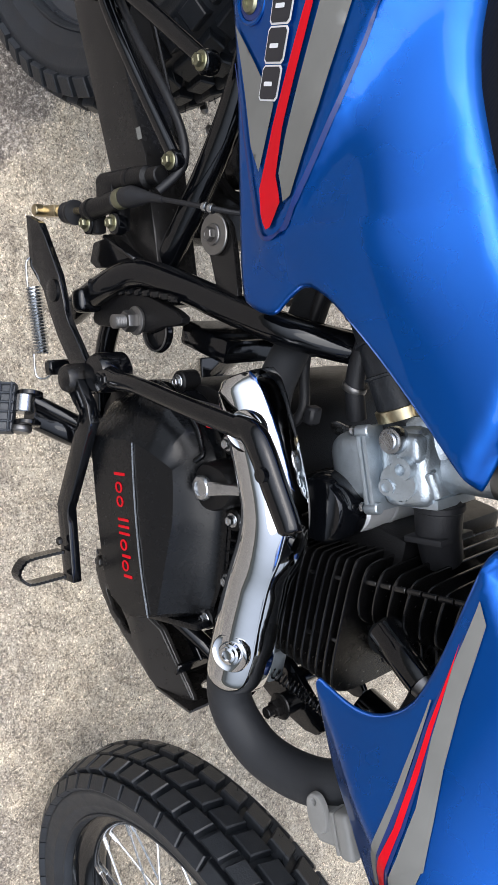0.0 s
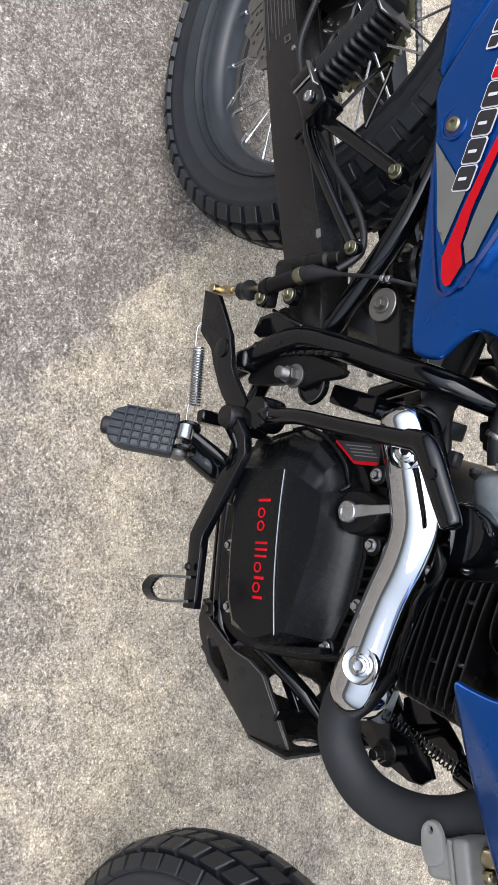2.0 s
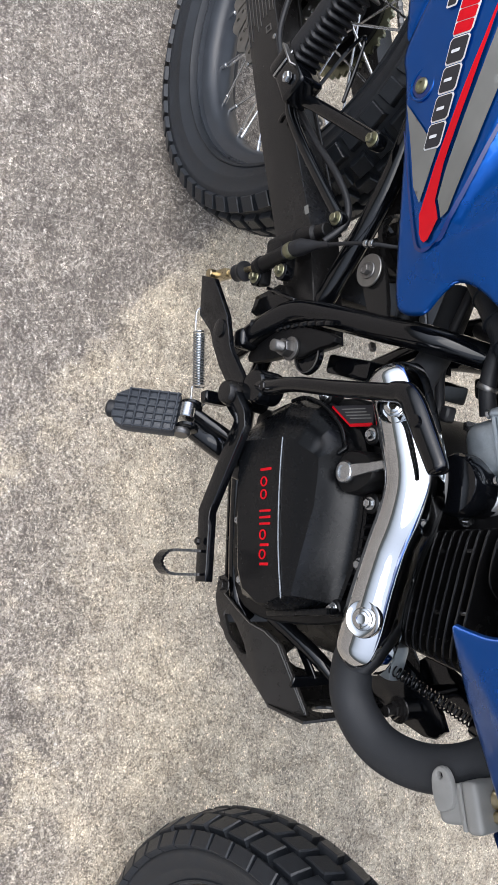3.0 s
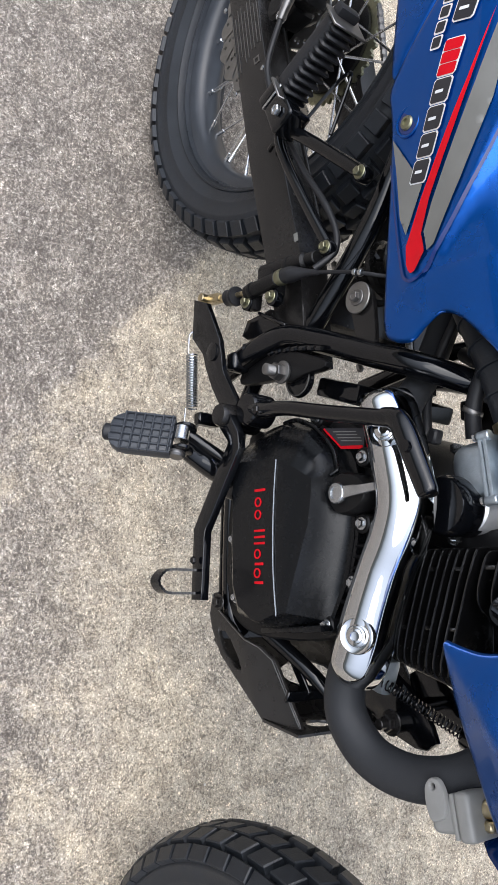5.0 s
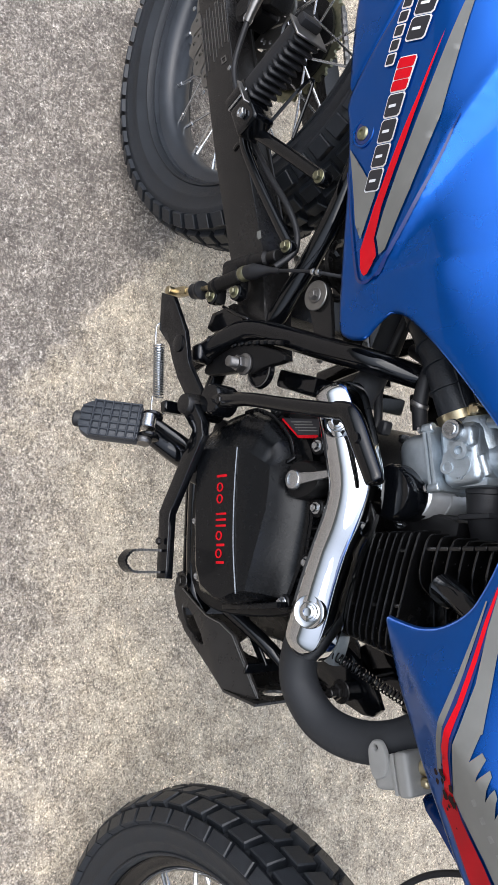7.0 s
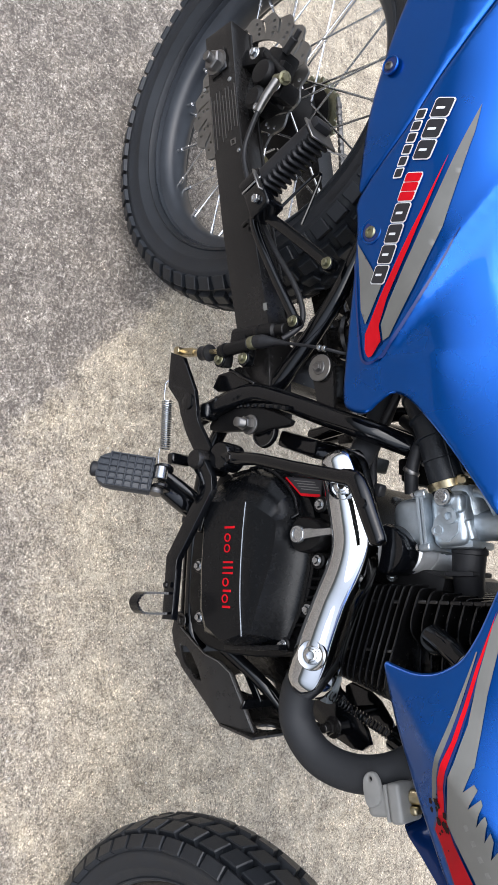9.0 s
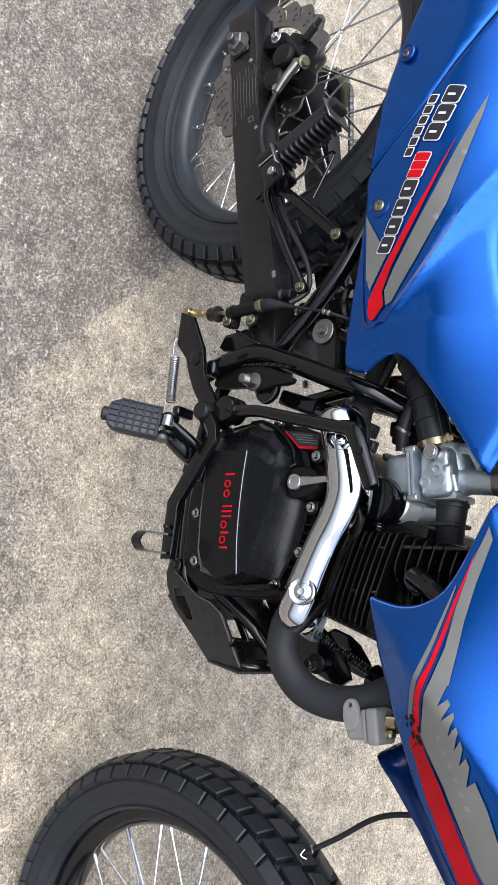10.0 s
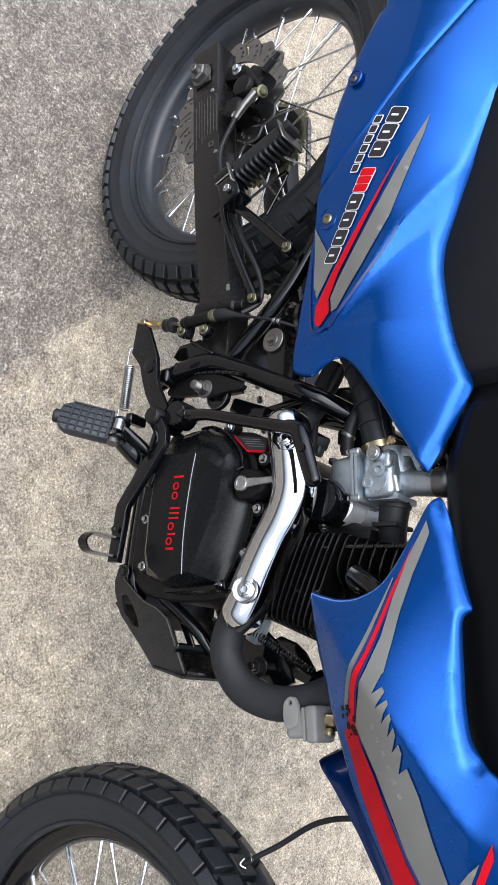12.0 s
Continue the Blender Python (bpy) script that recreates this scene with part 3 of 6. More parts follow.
for x, z in ((-0.522, 0.292), (-0.515, 0.345), (-0.385, 0.318), (-0.392, 0.371)):
    part("rivet", lathe([(0.0035, 0), (0.0033, 0.0014), (0.002, 0.0022)], 12, (x, -0.106, z), (0, -1, 0)), M_ZINC, arm)
part("hose_clip", join(rbox((-0.262, -0.100, 0.408), (0.012, 0.016, 0.016), 0.002, 1), tube([(-0.262, -0.108, 0.414), (-0.272, -0.114, 0.404), (-0.270, -0.112, 0.392)], 0.003, 8)), M_GLOSS, arm, "small bent hose clip")
# flat grey patch in place of a bracket that reflects light here
part("bracket_reflection", plate([(-0.155, 0.428), (-0.155, 0.434), (-0.145, 0.436), (-0.145, 0.430)], -0.1066, -0.106, (), 0, 0), M_GREY, arm)

# -- rear brake caliper and hose --
caliper = part("brake_caliper", join(rbox((-0.515, -0.072, 0.406), (0.056, 0.038, 0.034), 0.008, 2, (0, 35, 0)), rbox((-0.472, -0.076, 0.422), (0.026, 0.034, 0.032), 0.007, 2, (0, 30, 0)), rbox((-0.548, -0.078, 0.372), (0.026, 0.024, 0.044), 0.006, 2, (0, 20, 0)), rod((-0.538, -0.090, 0.400), (-0.486, -0.090, 0.436), 0.0055, 12), rbox((-0.500, -0.084, 0.428), (0.022, 0.016, 0.012), 0.003, 2, (0, 35, 0)), rbox((-0.480, -0.066, 0.385), (0.03, 0.03, 0.035), 0.006)), M_CAST, bike, "black rear brake caliper")
part("piston_cover", join(lathe([(0.019, 0), (0.0195, 0.004), (0.016, 0.010), (0.010, 0.011)], 28, (-0.500, -0.094, 0.404), (0, -1, 0)), lathe([(0.017, 0), (0.017, 0.006), (0.012, 0.010)], 28, (-0.466, -0.096, 0.392), (0, -1, 0))), M_CAST, caliper, "round black piston housing")
for x, z in ((-0.540, 0.386), (-0.468, 0.430), (-0.448, 0.398)):
    part("bolt", bolt((x, -0.098, z), r=0.006), M_ZINC, caliper)
part("bleed_nipple", join(rod((-0.525, -0.085, 0.432), (-0.535, -0.088, 0.452), 0.006), rod((-0.535, -0.088, 0.452), (-0.541, -0.09, 0.462), 0.0038)), M_RUBBER, caliper, "rubber-capped bleed nipple")
part("banjo_bolt", join(rod((-0.478, -0.098, 0.428), (-0.468, -0.102, 0.448), 0.0068), bolt((-0.468, -0.102, 0.448), (0.4, -0.3, 0.9), 0.0062)), M_OLIVE, caliper, "olive-plated banjo bolt")
part("hose_ferrule", tube([(-0.468, -0.106, 0.438), (-0.448, -0.110, 0.422), (-0.430, -0.112, 0.410)], [0.0062, 0.0062, 0.0048], 12), M_DISC, caliper, "crimped steel hose end")
part("brake_hose", tube([(-0.430, -0.112, 0.410), (-0.38, -0.116, 0.392), (-0.33, -0.117, 0.402), (-0.275, -0.118, 0.425), (-0.215, -0.116, 0.455), (-0.165, -0.114, 0.485), (-0.130, -0.110, 0.497), (-0.108, -0.112, 0.495), (-0.092, -0.125, 0.480)], 0.0036, 10), M_RUBBER, bike, "black brake hose")

# -- passenger footrest folded up --
UX, U = Vector((0.93, 0, 0.37)), Vector((-0.37, 0, 0.93))
hinge = Vector((-0.270, -0.140, 0.455))
pax = part("passenger_footrest", join(
    tube([(-0.262, -0.134, 0.446), (-0.232, -0.130, 0.480), (-0.168, -0.121, 0.546)], 0.0068, 12, flat=0.7),
    tube([(-0.272, -0.128, 0.428), (-0.250, -0.124, 0.427), (-0.195, -0.119, 0.450), (-0.114, -0.114, 0.491)], 0.0060, 12),
    rbox(tuple(hinge), (0.040, 0.030, 0.034), 0.005, 3, (0, -21.7, 0))), M_GLOSS, bike, "black passenger footrest folded upright")
part("hinge_edge", rbox(tuple(hinge - UX * 0.0215), (0.003, 0.031, 0.034), 0.0006, 1, (0, -21.7, 0)), M_ZINC, pax, "bare metal edge of the hinge bracket")
part("hinge_block", rbox(tuple(hinge - UX * 0.0300), (0.014, 0.033, 0.036), 0.004, 2, (0, -21.7, 0)), M_GLOSS, pax)
base = Vector((-0.291, -0.141, 0.459))
part("rubber", rbox(tuple(base + U * 0.046 - UX * 0.004), (0.020, 0.034, 0.084), 0.007, 3, (0, -21.7, 0)), M_RUBBER, pax, "ribbed black rubber grip")
for i in range(10):
    part("grip_rib", rbox(tuple(base + U * (0.0085 + 0.0083 * i) + UX * 0.008), (0.013, 0.033, 0.0050), 0.0022, 1, (0, -21.7, 0)), M_RUBBER, pax)
for d in (0.0015, 0.0905):
    part("end_plate", rbox(tuple(base + U * d + UX * 0.001), (0.032, 0.043, 0.0026), 0.0008, 1, (0, -21.7, 0)), M_DISC, pax, "bare steel end plate")
part("end_cap", rbox(tuple(base + U * 0.096 - UX * 0.008), (0.014, 0.026, 0.010), 0.003, 2, (0, -21.7, 0)), M_RUBBER, pax)
part("hinge_bolt", bolt((-0.266, -0.1545, 0.459), r=0.0060, flange=False), M_ZINC, pax)
part("spring_clip", tube([(-0.262, -0.128, 0.474), (-0.285, -0.120, 0.505), (-0.296, -0.113, 0.520), (-0.288, -0.113, 0.522), (-0.262, -0.116, 0.512), (-0.232, -0.121, 0.501)], 0.0020, 8), M_GLOSS, pax, "bent black wire spring clip")
for x, y, z in ((-0.168, -0.127, 0.546), (-0.113, -0.120, 0.491)):
    part("bolt", bolt((x, y, z), r=0.0048), M_OLIVE, pax)
    part("lug", lathe([(0.0080, 0), (0.0090, 0.002), (0.0090, 0.010), (0.0078, 0.012)], 20, (x, y + 0.012, z), (0, -1, 0)), M_GLOSS, pax)

# -- frame tubes --
part("main_tube", tube([(-0.010, -0.128, 0.330), (-0.019, -0.128, 0.358), (-0.030, -0.125, 0.398), (-0.035, -0.118, 0.430), (-0.023, -0.110, 0.468), (0.006, -0.100, 0.536), (0.022, -0.092, 0.575), (0.036, -0.066, 0.604), (0.050, -0.020, 0.632)], 0.0124, 18), M_GLOSS, bike, "glossy black frame tube")
part("subframe_tube", tube([(-0.046, -0.092, 0.440), (-0.119, -0.090, 0.513), (-0.179, -0.090, 0.559), (-0.32, -0.088, 0.640), (-0.5, -0.07, 0.74)], 0.0115, 14), M_GLOSS, bike, "glossy black subframe tube")
part("lower_tube", tube([(-0.02, -0.10, 0.37), (0.03, -0.100, 0.335), (0.10, -0.094, 0.312), (0.24, -0.090, 0.306), (0.275, -0.086, 0.320)], 0.0095, 14), M_GLOSS, bike, "glossy black lower frame tube")
part("down_tube", tube([(0.352, 0.0, 0.555), (0.40, 0.0, 0.66), (0.47, 0.0, 0.80)], 0.016, 14), M_GLOSS, bike)
part("backbone", tube([(0.5, 0.0, 0.80), (0.3, 0.0, 0.78), (0.05, 0.0, 0.70), (-0.018, 0.02, 0.57), (-0.012, 0.03, 0.40)], [0.02, 0.02, 0.018, 0.0095, 0.0095], 14), M_GLOSS, bike)
part("left_tube", tube([(-0.03, 0.11, 0.34), (-0.03, 0.115, 0.44), (0.03, 0.10, 0.59), (0.12, 0.05, 0.72)], 0.0145, 14), M_GLOSS, bike)
part("pivot_bracket", plate([(0.0044, 0.3588), (-0.0055, 0.3554), (-0.0218, 0.376), (-0.0260, 0.400), (-0.0233, 0.4204), (-0.0146, 0.448), (0.0057, 0.4956), (0.0135, 0.491), (0.0128, 0.4650), (0.0175, 0.4391), (0.0100, 0.4206), (0.0080, 0.3916)], -0.122, -0.114, (), 0.002, 1), M_CAST, bike, "black pivot bracket with rough welds")
for i in range(9):
    part("weld_bead", tube([(-0.024 + 0.00021 * i * i, -0.1205, 0.378 + 0.0125 * i), (-0.0215 + 0.00021 * i * i, -0.1225, 0.384 + 0.0125 * i), (-0.024 + 0.00021 * (i + 1) ** 2, -0.1205, 0.390 + 0.0125 * i)], 0.0030, 8), M_GLOSS, bike)
part("pivot_ring", lathe([(0.010, 0), (0.0185, 0.001), (0.0195, 0.003), (0.0185, 0.006), (0.0165, 0.0065), (0.010, 0.0065)], 32, (0.0142, -0.110, 0.4477), (0, -1, 0)), M_GLOSS, bike, "black ring round the swingarm pivot")
part("ring_edge", lathe([(0.0168, 0), (0.0180, 0.0006), (0.0180, 0.0012), (0.0168, 0.0016)], 32, (0.0142, -0.1166, 0.4477), (0, -1, 0), closed=True), M_DISC, bike, "worn bright edge of the pivot ring")
part("pivot_washer", lathe([(0.0115, 0), (0.0122, 0.001), (0.0122, 0.003), (0.0115, 0.0035)], 28, (0.005, -0.122, 0.431), (0, -1, 0)), M_DISC, bike)
part("pivot_nut", lathe([(0.0086, 0), (0.0093, 0.001), (0.0093, 0.008), (0.0086, 0.0095), (0.006, 0.0095)], 6, (0.005, -0.1255, 0.430), (0, -1, 0)), M_DISC, bike, "dull plated swingarm pivot nut")
part("pivot_stud", lathe([(0.0060 if k % 2 else 0.0051, 0.0008 * k) for k in range(14)] + [(0.0045, 0.0114), (0.0, 0.0116)], 18, (0.005, -0.135, 0.430), (0, -1, 0)), M_DISC, bike, "threaded end of the pivot bolt")
part("rear_engine_mount", rbox((0.027, -0.015, 0.476), (0.021, 0.150, 0.062), 0.005, 2, (0, 20, 0)), M_GLOSS, bike, "black rear engine mount")
part("gusset", plate([(-0.075, 0.372), (-0.078, 0.402), (-0.052, 0.420), (-0.030, 0.440), (-0.028, 0.395), (-0.050, 0.375)], -0.112, -0.104, (), 0.002, 1), M_SATIN, bike, "black bracket plate")
part("mount_plate", plate([(-0.0682, 0.5035), (-0.0735, 0.5132), (-0.0679, 0.5302), (-0.0553, 0.539), (-0.0061, 0.5423), (0.004, 0.536), (0.000, 0.518), (-0.0157, 0.5161)], -0.1035, -0.0985, (), 0.0015, 1), M_SATIN, bike, "black mounting strap")
washer = part("large_washer", lathe([(0.0152, 0), (0.0158, 0.0006), (0.0158, 0.0018), (0.0152, 0.0024)], 36, (-0.053, -0.106, 0.523), (0, -1, 0)), M_ROTOR, bike, "large dull zinc washer")
part("bolt", bolt((-0.053, -0.1084, 0.523), r=0.0056), M_DISC, washer)
part("inner_fender", tube([(-0.19, 0.0, 0.50), (-0.20, 0, 0.58), (-0.26, 0, 0.66), (-0.4, 0, 0.73), (-0.6, 0, 0.78)], 0.05, 14, flat=0.75), M_SATIN, bike, "black inner mudguard")
part("shock_absorber", join(rod((-0.135, 0, 0.40), (-0.105, 0, 0.66), 0.018), spring((-0.132, 0, 0.43), (-0.108, 0, 0.64), 0.032, 0.005, 8)), M_SATIN, bike, "black coil shock absorber")
part("airbox", rbox((-0.15, 0.02, 0.675), (0.16, 0.10, 0.11), 0.02), M_CAST, bike, "black plastic airbox")

part("electrics_tray", join(rbox((0.045, 0.03, 0.585), (0.055, 0.05, 0.05), 0.008, 2, (0, 12, 0)), rbox((0.052, -0.005, 0.575), (0.020, 0.016, 0.018), 0.004, 2)), M_CAST, bike, "black plastic electrics tray")

# -- rear master cylinder --
mc = part("master_cylinder", join(rod((-0.1140, -0.117, 0.338), (-0.1140, -0.117, 0.392), 0.0082, 20, 0.002), lathe([(0.0090, 0), (0.0094, 0.001), (0.0094, 0.004), (0.0090, 0.005)], 20, (-0.1140, -0.117, 0.346), (0, 0, 1)), rbox((-0.106, -0.110, 0.344), (0.024, 0.012, 0.013), 0.004, 2, (0, 8, 0)), rbox((-0.102, -0.110, 0.382), (0.024, 0.012, 0.013), 0.004, 2, (0, 8, 0)), rbox((-0.124, -0.110, 0.366), (0.022, 0.012, 0.026), 0.004, 2, (0, 6, 0))), M_CAST, bike, "black rear brake master cylinder")
mc.matrix_basis = pose(0.0215, -0.018, 0.046)
part("reservoir", join(rod((-0.1350, -0.106, 0.352), (-0.1265, -0.106, 0.424), 0.0094, 20, 0.003), rod((-0.1265, -0.106, 0.424), (-0.1250, -0.106, 0.438), 0.0072, 16), lathe([(0.0098, 0), (0.0102, 0.001), (0.0102, 0.005), (0.0098, 0.006)], 20, (-0.1300, -0.106, 0.394), (0.12, 0, 1))), M_CAST, mc, "black fluid reservoir")
part("banjo", lathe([(0.0080, 0), (0.0086, 0.001), (0.0086, 0.008), (0.0080, 0.009)], 20, (-0.1142, -0.117, 0.391), (0, 0, 1)), M_OLIVE, mc, "olive-plated union")
part("switch_boot", tube([(-0.1142, -0.117, 0.400), (-0.1130, -0.116, 0.410), (-0.1110, -0.115, 0.420), (-0.1085, -0.113, 0.432), (-0.104, -0.112, 0.446)], [0.0080, 0.0088, 0.0066, 0.0038, 0.0024], 14), M_RUBBER, mc, "rubber switch boot")
part("switch_wire", tube([(-0.105, -0.112, 0.444), (-0.095, -0.110, 0.478), (-0.088, -0.104, 0.500), (-0.082, -0.090, 0.520), (-0.080, -0.065, 0.550)], 0.0019, 8), M_RUBBER, mc, "thin black wire")
part("wire_tie", join(*[lathe([(0.0034, 0), (0.0038, 0.001), (0.0038, 0.003), (0.0034, 0.004)], 14, (x, -0.1075, z), (0.3, 0.2, 1)) for x, z in ((-0.0915, 0.489), (-0.0890, 0.496))]), M_ZINC, mc, "pale wire tie")
for x, z in ((-0.104, 0.338), (-0.0975, 0.3805)):
    part("bolt", bolt((x, -0.118, z), r=0.0047), M_OLIVE, mc)
    part("bolt_boss", lathe([(0.0088, 0), (0.0094, 0.002), (0.0094, 0.009), (0.0080, 0.010)], 20, (x, -0.108, z), (0, -1, 0)), M_GLOSS, mc)
part("folded_bracket", join(plate([(-0.0752, 0.312), (-0.0908, 0.3213), (-0.0921, 0.347), (-0.0707, 0.384), (-0.0691, 0.3717), (-0.0653, 0.3424), (-0.068, 0.3217)], -0.103, -0.098, (), 0.0015, 0), rbox((-0.0800, -0.1005, 0.366), (0.004, 0.012, 0.052), 0.001, 1, (0, 30, 0))), M_GLOSS, mc, "folded black bracket")
part("push_rod", rod((-0.1225, -0.117, 0.290), (-0.1145, -0.117, 0.342), 0.0032), M_BRASS, mc, "plated push rod")
part("dust_boot", lathe([(0.0055, 0), (0.0095, 0.001), (0.0085, 0.006), (0.0095, 0.011), (0.0112, 0.014), (0.0108, 0.017), (0.006, 0.0175)], 20, (-0.1190, -0.117, 0.3035), (0.15, 0, 1)), M_RUBBER, mc, "black rubber dust boot")
part("clevis", join(rbox((-0.1250, -0.118, 0.278), (0.0105, 0.011, 0.028), 0.002, 2, (0, 8, 0)), rod((-0.1270, -0.122, 0.268), (-0.1270, -0.131, 0.268), 0.0056), rod((-0.1230, -0.117, 0.290), (-0.1217, -0.117, 0.300), 0.0046)), M_BRASS, mc, "yellow-plated clevis")

# -- brake pedal --
pedal = part("brake_pedal", join(
    plate([(-0.100, 0.315), (-0.089, 0.340), (-0.040, 0.366), (-0.002, 0.374), (0.036, 0.400), (0.050, 0.392), (0.050, 0.380), (0.013, 0.354), (-0.013, 0.341), (-0.030, 0.335), (-0.054, 0.313)], -0.158, -0.152, (), 0.0012, 0),
    plate([(0.050, 0.378), (0.046, 0.398), (0.072, 0.416), (0.088, 0.418), (0.168, 0.363), (0.237, 0.360), (0.237, 0.342), (0.164, 0.343), (0.080, 0.400), (0.062, 0.384)], -0.169, -0.160, (), 0.0014, 0)), M_GLOSS, bike, "glossy black brake pedal lever")
part("pedal_pivot", lathe([(0.011, 0), (0.0125, 0.002), (0.0125, 0.020), (0.0105, 0.024), (0.004, 0.0245)], 28, (0.050, -0.150, 0.389), (0, -1, 0)), M_SATIN, pedal, "black pivot cap")
part("pivot_boss", lathe([(0.0155, 0), (0.0155, 0.024)], 24, (0.050, -0.126, 0.389), (0, -1, 0)), M_GLOSS, pedal)
loop = [(0.207, -0.172), (0.207, -0.202), (0.2095, -0.211), (0.2185, -0.217), (0.2275, -0.211), (0.230, -0.202), (0.230, -0.172)]
lp = resample(catmull([(x, y, 0) for x, y in loop], 8) + [Vector((x, y, 0)) for x, y in loop[::-1]], 96)[:49]
rings = []
for i, p in enumerate(lp):
    t = (lp[min(i + 1, len(lp) - 1)] - lp[max(i - 1, 0)]).normalized()
    nrm = Vector((-t.y, t.x, 0)) * 0.0013
    top = 0.356 + (0.0022 if i % 2 else 0.0)
    rings.append([p + nrm + Vector((0, 0, 0.342)), p + nrm + Vector((0, 0, top)), p - nrm + Vector((0, 0, top)), p - nrm + Vector((0, 0, 0.342))])
part("pedal_tread", loft(rings), M_GLOSS, pedal, "open loop of toothed black steel")
part("pedal_rivet", bolt((0.197, -0.172, 0.353), r=0.004, flange=False), M_SATIN, pedal)
part("pedal_screw", lathe([(0.010, 0), (0.010, 0.002), (0.008, 0.003)], 20, (-0.028, -0.158, 0.355), (0, -1, 0)), M_GLOSS, pedal)
part("return_spring", spring((-0.036, -0.155, 0.310), (0.026, -0.152, 0.308), 0.0062, 0.0011, 21), M_ZINC, pedal, "bright zinc return spring")
part("spring_hook", tube([(-0.036, -0.161, 0.311), (-0.058, -0.160, 0.311), (-0.062, -0.156, 0.316)], 0.0011, 8), M_ZINC, pedal)
part("spring_hook", tube([(0.026, -0.158, 0.304), (0.046, -0.157, 0.302), (0.050, -0.152, 0.308), (0.046, -0.148, 0.316)], 0.0011, 8), M_ZINC, pedal)
part("spring_lug", rbox((0.040, -0.140, 0.322), (0.014, 0.03, 0.012), 0.002, 1), M_GLOSS, bike)
part("pedal_stop", join(rbox((-0.018, -0.132, 0.366), (0.022, 0.024, 0.018), 0.007, 3), rod((-0.03, -0.135, 0.38), (-0.03, -0.12, 0.405), 0.006)), M_GLOSS, bike, "black stop bracket with adjuster")

# -- rider's footrest --
peg = part("footrest", join(tube([(0.080, -0.190, 0.350), (0.088, -0.172, 0.350), (0.100, -0.146, 0.354), (0.110, -0.105, 0.350)], [0.010, 0.0125, 0.015, 0.016], 14), rbox((0.106, -0.124, 0.347), (0.044, 0.016, 0.042), 0.006, 3, (0, 20, 0)), tube([(0.064, -0.190, 0.352), (0.078, -0.170, 0.362), (0.092, -0.150, 0.372)], 0.0055, 10)), M_GLOSS, bike, "black folding rider footrest")
axis_in, axis_out = Vector((0.073, -0.203, 0.352)), Vector((0.066, -0.2535, 0.3085))
D = (axis_out - axis_in).normalized()
S = Vector((0.95, -0.1, 0.3))
S = S - D * D.dot(S)
S.normalize()
T = S.cross(D) if S.cross(D).z > 0 else D.cross(S)
L0 = (axis_out - axis_in).length
outl = [(0, 1), (0.70, 1), (0.83, 0.93), (0.93, 0.76), (0.99, 0.50), (1.01, 0.18), (1.01, -0.18), (0.99, -0.50), (0.93, -0.76), (0.83, -0.93), (0.70, -1), (0, -1)]
rubber = bmesh.new()
lo = [rubber.verts.new(axis_in + D * L0 * u + S * 0.0225 * v - T * 0.006) for u, v in outl]
hi = [rubber.verts.new(axis_in + D * L0 * u + S * 0.0225 * v + T * 0.006) for u, v in outl]
for j in range(len(outl)):
    rubber.faces.new((lo[j], lo[(j + 1) % len(outl)], hi[(j + 1) % len(outl)], hi[j]))
rubber.faces.new(hi)
rubber.faces.new(lo[::-1])
bmesh.ops.bevel(rubber, geom=rubber.edges[:], offset=0.003, segments=2, affect="EDGES", profile=0.6)
Q = Matrix((D, S, T)).transposed().to_4x4()
grip = part("rubber_pad", rubber, M_PAD, peg, "dark rubber pad moulded in small squares")
across = rbox((0, 0, 0), (0.0024, 0.0446, 0.0042), 0.0009, 1)
across_me = bpy.data.meshes.new("pad_rib")
across.to_mesh(across_me)
across.free()
across_me.materials.append(M_PAD)
for i in range(6):
    shared("pad_rib", across_me, grip, Matrix.Translation(axis_in + D * (0.003 + i * 0.0098) + T * 0.0069) @ Q)
for j in range(6):
    v = (j - 2.5) * 0.0083
    u1 = L0 * (0.97 if abs(v) < 0.015 else 0.80)
    part("pad_rib", rbox((0, 0, 0), (u1, 0.0021, 0.0038), 0.0008, 1), M_PAD, grip, m=Matrix.Translation(axis_in + D * (u1 / 2) + S * v + T * 0.0066) @ Q)
part("pad_end", lathe([(0.0085, 0), (0.009, 0.002), (0.009, 0.007), (0.007, 0.009)], 20, axis_out - D * 0.002 - T * 0.002, D), M_RUBBER, peg)
part("pivot_collar", lathe([(0.0075, -0.008), (0.0085, -0.007), (0.0085, 0.007), (0.0075, 0.008)], 20, axis_in - D * 0.008 + T * 0.002 - S * 0.004, S), M_ZINC, peg, "bright steel hinge collar")
part("hinge_cheek", join(*[lathe([(0.0105, -0.0022), (0.0115, -0.0015), (0.0115, 0.0015), (0.0105, 0.0022)], 20, axis_in - D * 0.011 + S * k - T * 0.001, S) for k in (-0.0135, 0.0125)]), M_GLOSS, peg)
part("hinge_pin", lathe([(0.0085, 0), (0.009, 0.001), (0.009, 0.004), (0.007, 0.006)], 20, axis_in - D * 0.006 + S * 0.015 - T * 0.002, S), M_DISC, peg, "dull steel hinge pin")

